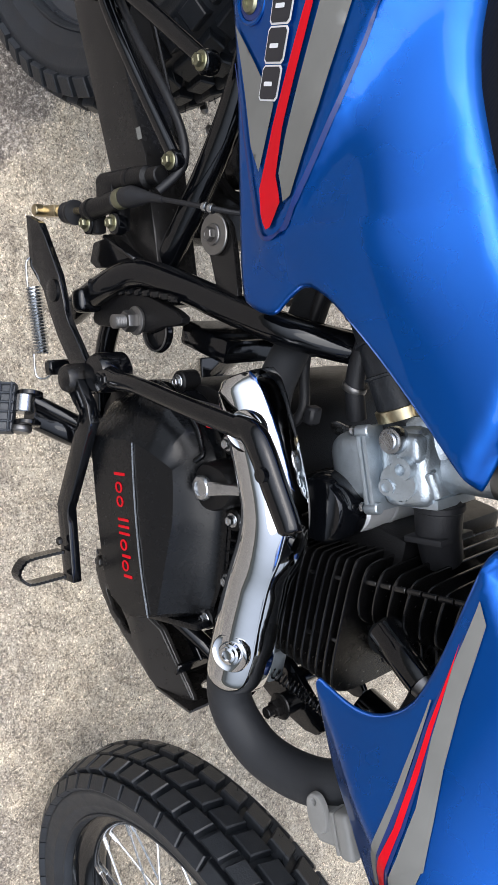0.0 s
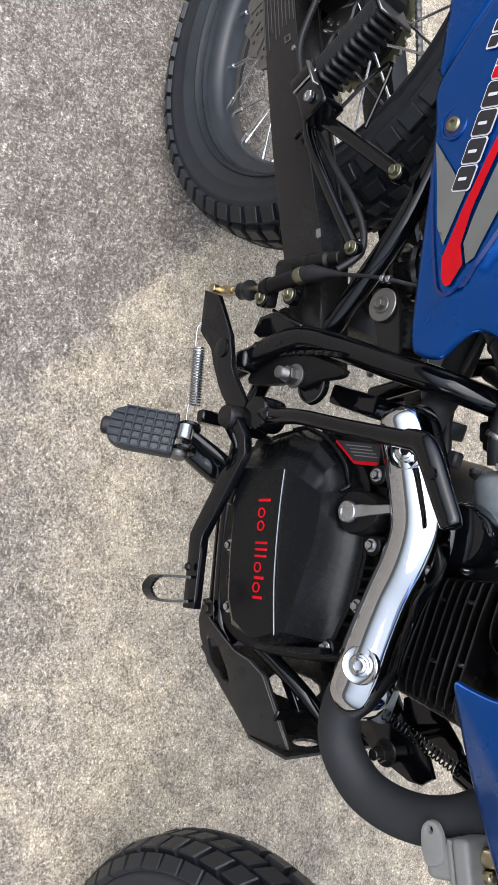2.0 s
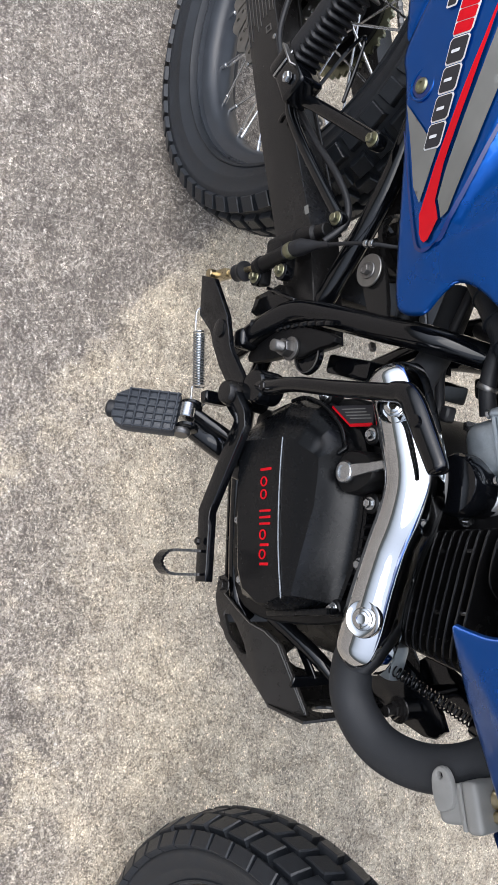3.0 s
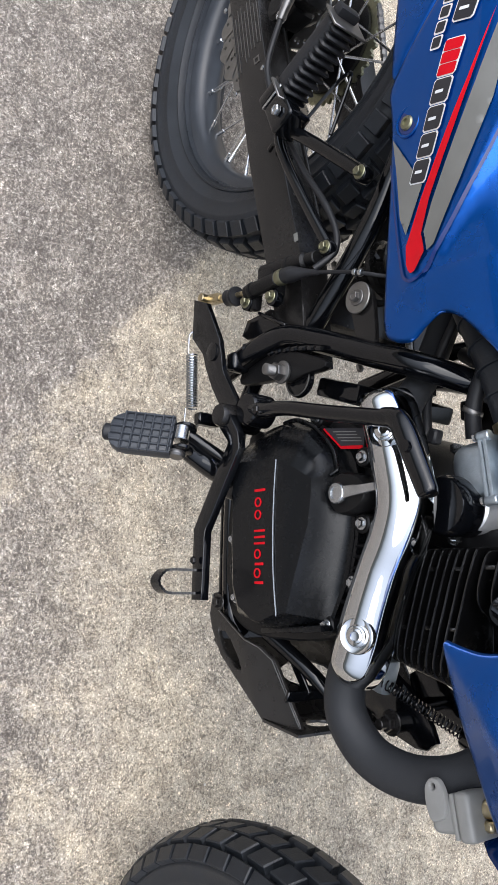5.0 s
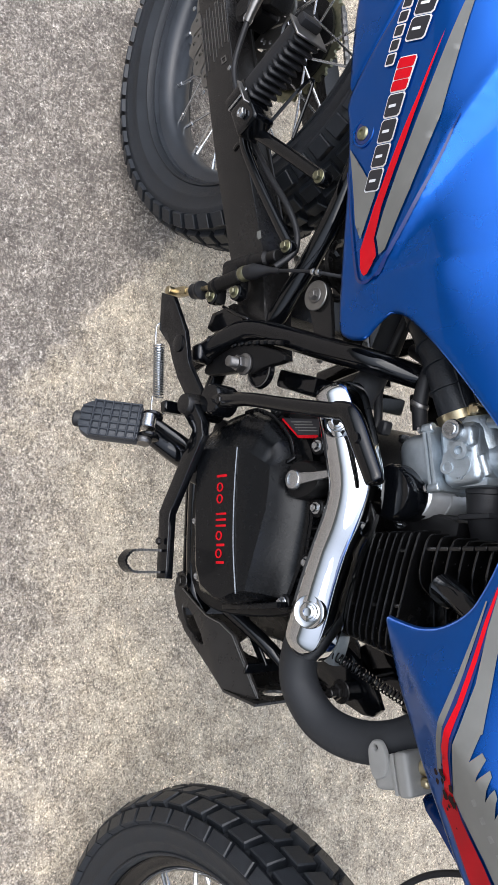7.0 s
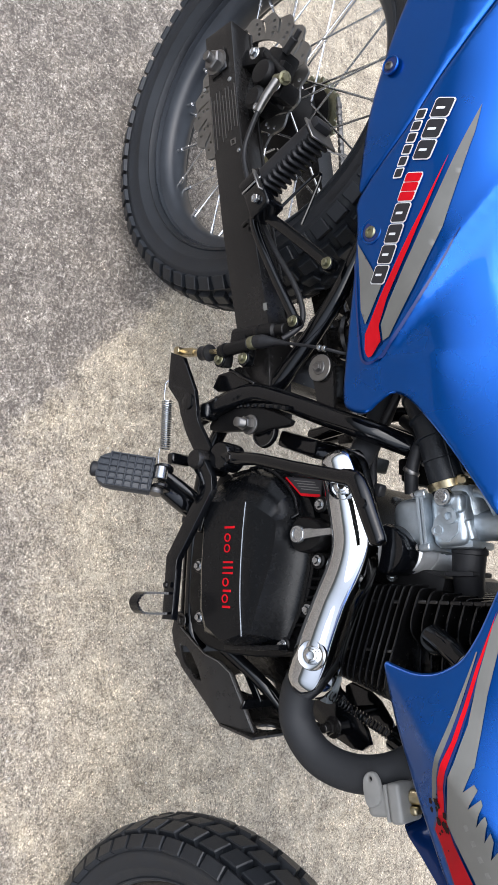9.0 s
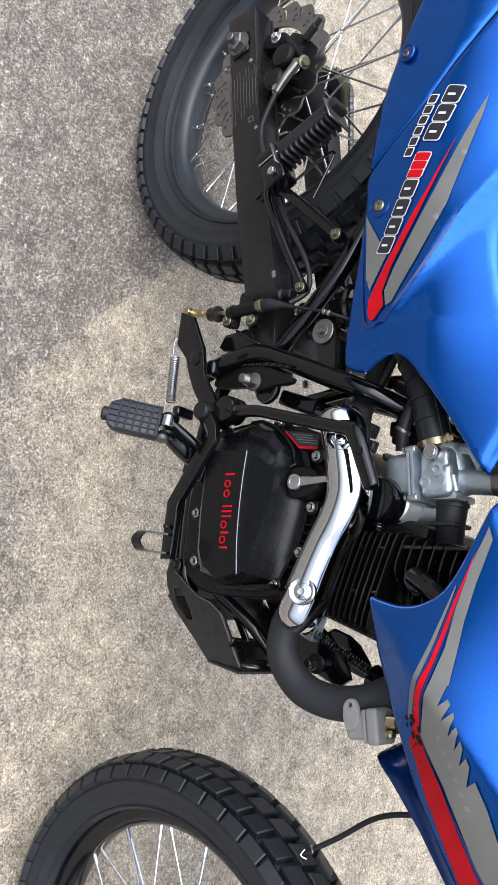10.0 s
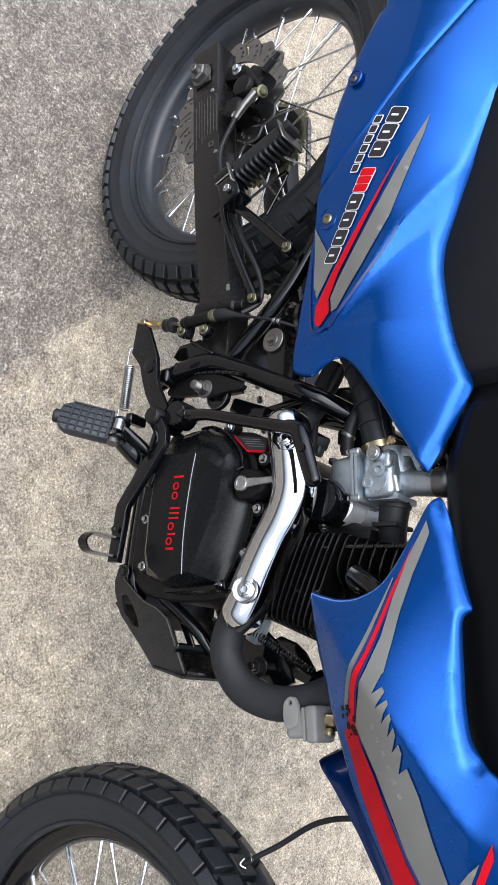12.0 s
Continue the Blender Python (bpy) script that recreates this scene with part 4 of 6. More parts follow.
# -- kick starter --
kick = part("kick_starter", join(
    lathe([(0.015, 0), (0.017, 0.002), (0.017, 0.026), (0.015, 0.029), (0.006, 0.0295)], 28, (0.047, -0.132, 0.418), (0, -1, 0)),
    tube([(0.047, -0.152, 0.420), (0.053, -0.157, 0.446), (0.0575, -0.160, 0.480), (0.072, -0.160, 0.537), (0.088, -0.160, 0.604), (0.0905, -0.160, 0.614)], [0.0092, 0.0082, 0.0070, 0.0072, 0.0076, 0.0072], 18),
    tube([(0.085, -0.160, 0.598), (0.091, -0.160, 0.6135), (0.103, -0.160, 0.6215), (0.126, -0.159, 0.6305), (0.149, -0.158, 0.6395), (0.1525, -0.158, 0.6408), (0.154, -0.158, 0.6414)], [0.0074, 0.0098, 0.0100, 0.0096, 0.0090, 0.0074, 0.0030], 18, flat=0.85)), M_GLOSS, bike, "glossy black folded kick start lever")
part("kick_pin", lathe([(0.005, 0), (0.005, 0.003)], 12, (0.115, -0.1675, 0.6285), (0, -1, 0)), M_GLOSS, kick)
part("clamp_bolt", bolt((0.052, -0.160, 0.438), r=0.005, flange=False), M_GLOSS, kick)

# -- engine: crankcase and clutch cover --
engine = part("crankcase", join(
    plate([(0.062, 0.38), (0.062, 0.34), (0.10, 0.305), (0.24, 0.305), (0.275, 0.345), (0.275, 0.47), (0.25, 0.53), (0.14, 0.545), (0.066, 0.52), (0.056, 0.45)], -0.100, 0.105, (), 0.006, 2),
    rbox((0.20, 0.0, 0.535), (0.12, 0.16, 0.04), 0.01, 2, (0, 20, 0)), rbox((0.180, 0.01, 0.600), (0.030, 0.13, 0.10), 0.008, 2, (0, 16, 0))), M_CAST, bike, "black engine crankcase")
BASE = [(0.056, 0.405), (0.066, 0.366), (0.092, 0.350), (0.185, 0.342), (0.222, 0.352), (0.247, 0.372), (0.256, 0.412), (0.252, 0.478), (0.222, 0.512), (0.165, 0.526), (0.112, 0.524), (0.088, 0.508), (0.066, 0.480), (0.056, 0.445)]
MID = [(0.066, 0.410), (0.078, 0.382), (0.099, 0.364), (0.185, 0.358), (0.220, 0.364), (0.243, 0.380), (0.252, 0.412), (0.247, 0.474), (0.217, 0.504), (0.165, 0.515), (0.116, 0.513), (0.096, 0.498), (0.078, 0.474), (0.067, 0.444)]


def cover_ring(pts, y, n=72):
    return [Vector((p.x, y, p.y)) for p in resample(chaikin([(*q, 0) for q in pts], 2), n)]


cover = part("clutch_cover_rim", loft([cover_ring(BASE, -0.098), cover_ring(BASE, -0.1085), cover_ring(BASE, -0.1105), cover_ring(MID, -0.1125)]), M_COVER, engine, "satin black clutch cover")
# foot and face of the cover plate, corner by corner, with the face's height
FOOTP = [(0.066, 0.392), (0.0575, 0.440), (0.070, 0.476), (0.092, 0.498), (0.112, 0.510), (0.150, 0.521), (0.178, 0.519), (0.218, 0.510), (0.256, 0.490), (0.259, 0.470), (0.262, 0.440), (0.262, 0.420), (0.252, 0.387), (0.225, 0.378), (0.18, 0.376), (0.088, 0.376)]
FACE = [(0.100, 0.400), (0.104, 0.462), (0.112, 0.478), (0.119, 0.489), (0.125, 0.498), (0.142, 0.497), (0.167, 0.494), (0.205, 0.483), (0.246, 0.472), (0.247, 0.461), (0.254, 0.440), (0.2535, 0.428), (0.241, 0.406), (0.222, 0.398), (0.18, 0.395), (0.118, 0.395)]
# share of the height reached half way up the slope, corner by corner
BULGE = [0.66, 0.74, 0.76, 0.74, 0.50, 0.24, 0.20, 0.20, 0.3, 0.6, 0.75, 0.8, 0.85, 0.85, 0.85, 0.8]


def face_height(x, z):
    return -0.157 + max(0.0, z - 0.462) * 0.32


def cover_section(t, lift):
    """A ring between foot (0) and face (1); lift is the share of the height there."""
    out = []
    for i in range(len(FACE)):
        for k in range(5):
            u = k / 5
            j = (i + 1) % len(FACE)
            f0, f1, g0, g1 = Vector(FOOTP[i]), Vector(FOOTP[j]), Vector(FACE[i]), Vector(FACE[j])
            q = f0.lerp(f1, u).lerp(g0.lerp(g1, u), t)
            g = g0.lerp(g1, u)
            h = lift if lift in (0, 1) else t ** (math.log(BULGE[i] * (1 - u) + BULGE[j] * u) / math.log(0.5))
            out.append(Vector((q.x, -0.112 + (face_height(g.x, g.y) + 0.112) * h, q.y)))
    return out


def shrink(ring_, k):
    c = sum(ring_, Vector()) / len(ring_)
    return [Vector((c.x + (v.x - c.x) * k, face_height(c.x + (v.x - c.x) * k, c.z + (v.z - c.z) * k), c.z + (v.z - c.z) * k)) for v in ring_]


top_ring = cover_section(1.0, 1)
part("clutch_cover", loft([cover_section(0.0, 0), *[cover_section(t, 0.5) for t in (0.15, 0.3, 0.45, 0.6, 0.75, 0.88)], cover_section(0.985, 1), *[shrink(top_ring, k) for k in (0.975, 0.8, 0.55, 0.3, 0.1)]]), M_COVER, engine, "faceted satin black clutch cover plate", 20)
part("cover_tab", plate([(0.180, 0.398), (0.190, 0.382), (0.209, 0.380), (0.224, 0.392), (0.224, 0.402), (0.180, 0.402)], -0.150, -0.118, (), 0.004, 1), M_COVER, engine, "rounded bulge on the cover's edge")
part("cover_lip", tube([(0.058, -0.119, 0.430), (0.0585, -0.120, 0.452), (0.072, -0.120, 0.479), (0.094, -0.120, 0.500), (0.1085, -0.121, 0.506), (0.1150, -0.124, 0.511), (0.1175, -0.126, 0.509), (0.120, -0.128, 0.505)], 0.0022, 10), M_COVER, engine, "raised lip round the cover")
part("cover_flange", rbox((0.262, -0.116, 0.452), (0.006, 0.030, 0.085), 0.002, 2, (0, -4, 0)), M_COVER, engine, "lower flange of the cover")
part("pinstripe", tube([(0.1035, -0.1576, 0.4625), (0.13, -0.1580, 0.4605), (0.17, -0.1580, 0.459), (0.21, -0.1580, 0.460), (0.249, -0.1576, 0.464)], 0.0008, 6), M_ZINC, engine, "thin bright line across the cover")
# red maker's mark as plain bars and rings
for x, w, ringed in ((0.131, 0.0035, 0), (0.1425, 0.0095, 1), (0.1545, 0.0095, 1), (0.170, 0.003, 0), (0.176, 0.003, 0), (0.182, 0.003, 0), (0.192, 0.0095, 1), (0.2015, 0.0035, 0), (0.210, 0.0095, 1), (0.219, 0.0035, 0)):
    if ringed:
        part("mark_ring", lathe([(0.0048, 0), (0.0048, 0.0012), (0.0034, 0.0012), (0.0034, 0)], 24, (x, -0.1566, 0.4355), (0, -1, 0), closed=True), M_RED, engine, "raised red maker's mark")
    else:
        part("mark_bar", rbox((x, -0.1572, 0.438), (w * 0.75, 0.0012, 0.016 if x < 0.19 else 0.0125), 0.0003, 1), M_RED, engine, "raised red maker's mark")
part("clutch_boss", loft([[Vector((0.139 + a * 0.019 * math.cos(t), y, 0.522 + a * (0.017 if math.sin(t) < 0 else 0.030) * math.sin(t))) for t in (j * 2 * math.pi / 28 for j in range(28))] for y, a in ((-0.112, 1.05), (-0.128, 1.0), (-0.131, 0.92))]), M_CAST, engine, "black clutch arm boss")
part("clutch_arm", join(lathe([(0.0092, 0), (0.0102, 0.001), (0.0102, 0.004), (0.0088, 0.006), (0.0060, 0.0065), (0.0055, 0.005)], 28, (0.139, -0.131, 0.520), (0, -1, 0)), plate([(0.1325, 0.524), (0.1455, 0.524), (0.1425, 0.548), (0.1405, 0.572), (0.1330, 0.572), (0.1335, 0.548)], -0.1360, -0.129, (), 0.0022, 1)), M_ZINC, engine, "zinc plated clutch arm")
for x, z, y in ((0.106, 0.536, -0.118), (0.166, 0.534, -0.118), (0.257, 0.486, -0.116), (0.218, 0.520, -0.116), (0.234, 0.349, -0.116), (0.172, 0.343, -0.116), (0.115, 0.348, -0.116), (0.058, 0.470, -0.113)):
    part("cover_bolt", bolt((x, y, z), r=0.0041), M_ZINC, engine)
    part("bolt_boss", rod((x, -0.095, z), (x, y, z), 0.0092, 18), M_CAST, engine)
part("case_rib", join(*[rbox((0.185 + 0.01 * i, -0.104, 0.535 - 0.006 * i), (0.004, 0.014, 0.035), 0.0015, 1) for i in range(6)]), M_CAST, engine)
part("oil_filler", lathe([(0.012, 0), (0.014, 0.002), (0.014, 0.006), (0.011, 0.008)], 24, (0.075, -0.118, 0.392), (0, -1, 0)), M_CAST, engine)
sticker = part("warning_sticker", plate([(0.071, 0.484), (0.079, 0.536), (0.098, 0.535), (0.092, 0.506)], -0.1150, -0.1142, (), 0, 0), M_INK, engine, "black and red warning sticker")
part("sticker_band", join(plate([(0.0915, 0.506), (0.0945, 0.534), (0.098, 0.535), (0.0945, 0.507)], -0.1156, -0.1149, (), 0, 0), plate([(0.071, 0.484), (0.0915, 0.506), (0.0945, 0.507), (0.0725, 0.483)], -0.1156, -0.1149, (), 0, 0)), M_RED, sticker)
part("sticker_writing", join(*[rbox((0.0785 + 0.0033 * i, -0.1153, 0.511 + 0.003 * i), (0.0009, 0.0004, 0.030 - 0.003 * (i % 2)), 0, 1, (0, 8, 0)) for i in range(4)]), M_GREY, sticker, "tiny printed bars")

# -- cylinder with cooling fins --
AX = Vector((0.31, 0, 0.95)).normalized()
FW = Vector((AX.z, 0, -AX.x))
barrel = part("cylinder", join(rod((0.245, 0, 0.50), (0.247, 0, 0.63), 0.044, 32), rod((0.247, 0, 0.63), (0.250, 0, 0.74), 0.040, 32)), M_FIN, bike, "black air-cooled cylinder")


def fin_mesh(hx, hy, th, notch=False):
    if notch:
        o = [(hx * 0.8, hy * 0.9), (hx, hy * 0.5), (hx, -hy * 0.35), (hx * 0.55, -hy * 0.52), (hx * 0.12, -hy * 0.62), (-hx * 0.12, -hy * 0.92), (-hx * 0.4, -hy), (-hx * 0.9, -hy), (-hx, -hy * 0.88), (-hx, hy * 0.88), (-hx * 0.9, hy)]
    else:
        o = [(hx * 0.84, hy * 0.92), (hx, hy * 0.62), (hx, -hy * 0.62), (hx * 0.84, -hy * 0.92), (hx * 0.5, -hy), (-hx * 0.92, -hy), (-hx, -hy * 0.9), (-hx, hy * 0.9), (-hx * 0.92, hy), (hx * 0.5, hy)]
    pts = chaikin([(x, y, 0) for x, y in o], 2)
    bm = loft([[Vector((p.x * k, p.y * k, z)) for p in pts] for z, k in ((-th, 0.99), (-th * 0.5, 1), (th * 0.5, 1), (th, 0.99))])
    bmesh.ops.recalc_face_normals(bm, faces=bm.faces[:])
    me = bpy.data.meshes.new("cooling_fin")
    bm.to_mesh(me)
    bm.free()
    me.materials.append(M_FIN)
    return me


TILT_M = Matrix((FW, Vector((0, 1, 0)), AX)).transposed().to_4x4()
for i in range(10):
    hx = 0.054 + 0.0012 * i
    shared("cooling_fin", fin_mesh(hx, 0.088, 0.0011), barrel, Matrix.Translation(Vector((0.187, 0, 0.5545 + 0.0085 * i)) + FW * hx) @ TILT_M)
    if i % 3 == 1:
        for u, k in ((0.020, 0), (0.072, 1)):
            foot = Vector((0.187, -0.084, 0.5545 + 0.0085 * (i + k))) + FW * u
            part("fin_post", rod(foot, foot + Vector((0, 0, 0.0085)), 0.0020, 8), M_FIN, barrel)
for i in range(8):
    shared("cooling_fin", fin_mesh(0.056 - 0.001 * i, 0.086 - 0.001 * i, 0.0011, True), barrel, Matrix.Translation(Vector((0.190 + 0.0012 * i, 0, 0.6400 + 0.0125 * i)) + FW * 0.056) @ TILT_M)
    part("fin_post", rod(Vector((0.205, -0.0815, 0.6345 + 0.0125 * i)), Vector((0.205, -0.0815, 0.6455 + 0.0125 * i)), 0.0022, 8), M_FIN, barrel)
part("rocker_cover", rbox((0, 0, 0), (0.10, 0.11, 0.04), 0.014, 3), M_FIN, barrel, "black valve cover", m=Matrix.Translation((0.252, 0, 0.745)) @ TILT_M)
part("valve_cap", lathe([(0.020, 0), (0.022, 0.003), (0.022, 0.012), (0.018, 0.016), (0.010, 0.017)], 28, (0.252, -0.055, 0.712), (0, -1, 0)), M_FIN, barrel)
cap = part("spark_plug_cap", join(tube([(0.248, -0.045, 0.646), (0.243, -0.072, 0.652), (0.239, -0.092, 0.658)], [0.010, 0.0120, 0.0120], 18), tube([(0.236, -0.088, 0.655), (0.246, -0.096, 0.676), (0.258, -0.100, 0.694)], [0.0112, 0.0105, 0.0098], 16), lathe([(0.0130, 0), (0.0136, 0.001), (0.0136, 0.006), (0.0130, 0.007)], 24, (0.2425, -0.074, 0.6525), (-0.2, -1, 0.25))), M_GLOSS, bike, "black spark plug cap")
part("plug_sleeve", tube([(0.258, -0.100, 0.694), (0.265, -0.101, 0.705)], [0.0092, 0.0075], 14), M_DISC, cap, "metal sleeve")
part("plug_lead", tube([(0.265, -0.101, 0.705), (0.275, -0.095, 0.725), (0.29, -0.06, 0.75)], 0.0045, 10), M_RUBBER, cap, "black ignition lead")
part("base_nut", bolt((0.190, -0.084, 0.568), (-0.6, -0.5, 0.6), 0.007), M_ZINC, barrel)
part("frame_spring", spring((0.296, -0.080, 0.497), (0.343, -0.056, 0.588), 0.0046, 0.0008, 27), M_GLOSS, bike, "black coil spring")
part("engine_hanger", join(plate([(0.285, 0.47), (0.300, 0.520), (0.352, 0.565), (0.366, 0.545), (0.352, 0.505), (0.33, 0.47)], -0.056, -0.050, (), 0.002, 1), plate([(0.300, 0.475), (0.312, 0.518), (0.346, 0.546), (0.360, 0.540), (0.350, 0.505), (0.335, 0.475)], 0.012, 0.018, (), 0.002, 1), rod((0.335, -0.05, 0.500), (0.335, 0.015, 0.500), 0.008), rod((0.342, -0.066, 0.519), (0.342, -0.04, 0.519), 0.010)), M_GLOSS, bike, "black engine mounting plate")
part("hanger_bolt", join(bolt((0.342, -0.066, 0.519), r=0.008), rod((0.342, -0.072, 0.519), (0.342, -0.084, 0.519), 0.005)), M_SATIN, bike)
part("decompressor", rbox((0.300, -0.070, 0.515), (0.034, 0.018, 0.020), 0.006, 2, (0, 20, 0)), M_ALU, bike, "small cast bracket")

# -- starter motor, carburettor and intake --
starter = part("starter_motor", rod((0.153, 0.04, 0.612), (0.153, -0.072, 0.610), 0.0235, 32, 0.003), M_SILVER, bike, "silver starter motor")
part("starter_cap", lathe([(0.0255, 0), (0.0262, 0.002), (0.0262, 0.032), (0.023, 0.038), (0.012, 0.039)], 36, (0.153, -0.060, 0.605), (0, -1, 0)), M_GLOSS, starter, "black end cap")
part("starter_band", lathe([(0.0240, 0), (0.0246, 0.001), (0.0246, 0.004), (0.0240, 0.005)], 36, (0.153, -0.036, 0.610), (0, -1, 0)), M_SILVER, starter)
part("starter_screw", bolt((0.178, -0.06, 0.590), (0.8, -0.5, 0.2), 0.005), M_ZINC, starter)
carb = part("carburettor", join(
    lathe([(0.024, 0), (0.026, 0.004), (0.026, 0.020), (0.023, 0.030)], 28, (0.088, -0.042, 0.670), (1, 0, 0.02)),
    lathe([(0.020, 0), (0.021, 0.025), (0.0175, 0.032), (0.0152, 0.040), (0.0150, 0.075)], 28, (0.124, -0.042, 0.655), (0.08, 0, 1)),
    rbox((0.122, -0.054, 0.666), (0.056, 0.046, 0.040), 0.012, 4, (0, -4, 0)),
    rbox((0.108, -0.072, 0.674), (0.020, 0.018, 0.020), 0.006, 3),
    lathe([(0.013, 0), (0.014, 0.003), (0.013, 0.020)], 24, (0.128, -0.062, 0.664), (0.15, -1, 0.15)),
    rod((0.124, -0.070, 0.684), (0.142, -0.064, 0.686), 0.005, 12)), M_ALU, bike, "cast aluminium carburettor")
part("float_bowl", join(rbox((0.124, -0.056, 0.624), (0.052, 0.050, 0.046), 0.019, 6, (0, -6, 0)), rbox((0.124, -0.056, 0.6385), (0.060, 0.057, 0.0042), 0.0018, 2, (0, -6, 0)), lathe([(0.008, 0), (0.008, 0.004), (0.005, 0.006)], 18, (0.118, -0.056, 0.600), (0, 0, -1))), M_ALU, carb, "rounded float bowl")
part("bowl_flange", rbox((0.124, -0.056, 0.6435), (0.060, 0.057, 0.0042), 0.0018, 2, (0, -6, 0)), M_ALU, carb)
for x, y in ((0.151, -0.081), (0.097, -0.081), (0.151, -0.033), (0.097, -0.033)):
    z = 0.642 + 0.1 * (x - 0.124)
    part("flange_lug", lathe([(0.0040, -0.006), (0.0046, -0.005), (0.0046, 0.005), (0.0038, 0.006)], 16, (x, y, z), (-0.1, 0, 1)), M_ALU, carb)
    part("bowl_screw", lathe([(0.0036, 0), (0.0038, 0.0025), (0.0026, 0.0034)], 12, (x, y, z - 0.0075), (0.1, 0, -1)), M_ZINC, carb)
part("idle_screw", join(lathe([(0.0092, 0), (0.0095, 0.002), (0.0095, 0.008), (0.0085, 0.010)], 20, (0.102, -0.078, 0.666), (0, -1, 0.1)), rod((0.102, -0.088, 0.667), (0.102, -0.0905, 0.667), 0.006)), M_ZINC, carb, "slotted adjusting screw")
part("jet_tube", lathe([(0.0078, 0), (0.0078, 0.010), (0.0040, 0.0105), (0.0036, 0.006)], 20, (0.121, -0.076, 0.672), (0, -1, 0.1)), M_ALU, carb)
part("mixture_screw", join(lathe([(0.0058, 0), (0.0058, 0.006), (0.0035, 0.0062), (0.0030, 0.004)], 16, (0.134, -0.078, 0.658), (0.1, -1, 0.1)), lathe([(0.0042, 0), (0.0042, 0.006), (0.0024, 0.006), (0.002, 0.004)], 14, (0.141, -0.074, 0.666), (0.2, -1, 0.2))), M_ALU, carb)
part("fuel_spigot", tube([(0.095, -0.060, 0.690), (0.100, -0.066, 0.705), (0.118, -0.066, 0.715)], 0.0055, 12), M_ALU, carb)
part("throttle_cap", lathe([(0.0165, 0), (0.0172, 0.002), (0.0172, 0.014), (0.014, 0.020), (0.008, 0.022)], 28, (0.128, -0.042, 0.722), (0.08, 0, 1)), M_DISC, carb, "threaded carburettor top")
part("choke_lever", plate([(0.092, 0.589), (0.100, 0.612), (0.107, 0.611), (0.103, 0.588)], -0.060, -0.057, (), 0.001, 1), M_ZINC, carb)
part("intake_manifold", join(tube([(0.146, -0.042, 0.672), (0.158, -0.042, 0.671), (0.172, -0.040, 0.669), (0.195, -0.030, 0.664)], [0.0170, 0.0172, 0.0165, 0.0150], 24), lathe([(0.0172, 0), (0.0184, 0.001), (0.0184, 0.005), (0.0172, 0.006)], 28, (0.150, -0.042, 0.672), (1, 0.05, -0.1)), rbox((0.176, -0.039, 0.668), (0.005, 0.040, 0.032), 0.002, 2)), M_RUBBER, bike, "black rubber intake manifold")
part("manifold_flange", rbox((0.147, -0.045, 0.670), (0.008, 0.046, 0.038), 0.003, 2), M_ALU, carb)
BOOT = [(0.092, -0.050, 0.656), (0.066, -0.058, 0.651), (0.035, -0.060, 0.643), (0.005, -0.060, 0.632), (-0.030, -0.055, 0.616), (-0.06, -0.04, 0.598)]
boot = part("air_boot", tube(BOOT, [0.0200, 0.0185, 0.0180, 0.0185, 0.0195, 0.021], 28, 8), M_TYRE, bike, "ribbed black rubber air boot")
bp_ = catmull(BOOT, 8)
for i in range(4, 36, 6):
    part("boot_rib", lathe([(0.0180, -0.0014), (0.0204, -0.0009), (0.0204, 0.0009), (0.0180, 0.0014)], 28, bp_[i], bp_[i + 1] - bp_[i - 1]), M_TYRE, boot)
for ang in (-100, -55, -10, 35):
    line = []
    for i in range(3, 36, 4):
        t = (bp_[i + 1] - bp_[i - 1]).normalized()
        u = (Vector((0, 0, 1)) - t * t.z).normalized()
        line.append(bp_[i] + 0.0190 * (math.sin(radians(ang)) * t.cross(u) * -1 + math.cos(radians(ang)) * u))
    part("boot_seam", tube(line, 0.0013, 8), M_TYRE, boot)
clamp = part("hose_clamp", lathe([(0.0205, 0), (0.0215, 0.0004), (0.0215, 0.0082), (0.0205, 0.0086)], 36, (0.0800, -0.0535, 0.6535), (1, 0.2, 0.2)), M_BRASS, bike, "yellow-plated hose clamp")
part("clamp_screw", join(rbox((0.082, -0.062, 0.675), (0.011, 0.012, 0.008), 0.002, 1), rod((0.083, -0.068, 0.679), (0.083, -0.048, 0.681), 0.0035)), M_BRASS, clamp)
part("breather_hose", tube([(0.092, -0.056, 0.612), (0.066, -0.060, 0.615), (0.040, -0.058, 0.622), (0.02, -0.04, 0.61), (0.0, -0.02, 0.58)], 0.0075, 12), M_RUBBER, bike, "black breather hose")
part("hose_tip", lathe([(0.0090, 0), (0.0095, 0.001), (0.0095, 0.004), (0.0090, 0.005)], 18, (0.066, -0.059, 0.615), (0.8, 0, -0.5)), M_DISC, bike)
part("fuel_hose", tube([(0.118, -0.066, 0.715), (0.10, -0.062, 0.735), (0.06, -0.05, 0.725), (0.02, -0.03, 0.68), (0.03, 0.02, 0.60)], 0.0055, 10), M_RUBBER, bike, "black fuel hose")
part("wire_loom", tube([(0.10, -0.075, 0.55), (0.085, -0.07, 0.57), (0.05, -0.06, 0.565), (0.01, -0.05, 0.57), (-0.05, -0.04, 0.60)], 0.0045, 10), M_RUBBER, bike, "black wiring loom")
part("wire_plug", rbox((0.088, -0.072, 0.582), (0.014, 0.012, 0.010), 0.002, 1, (0, 20, 0)), M_RUBBER, bike)

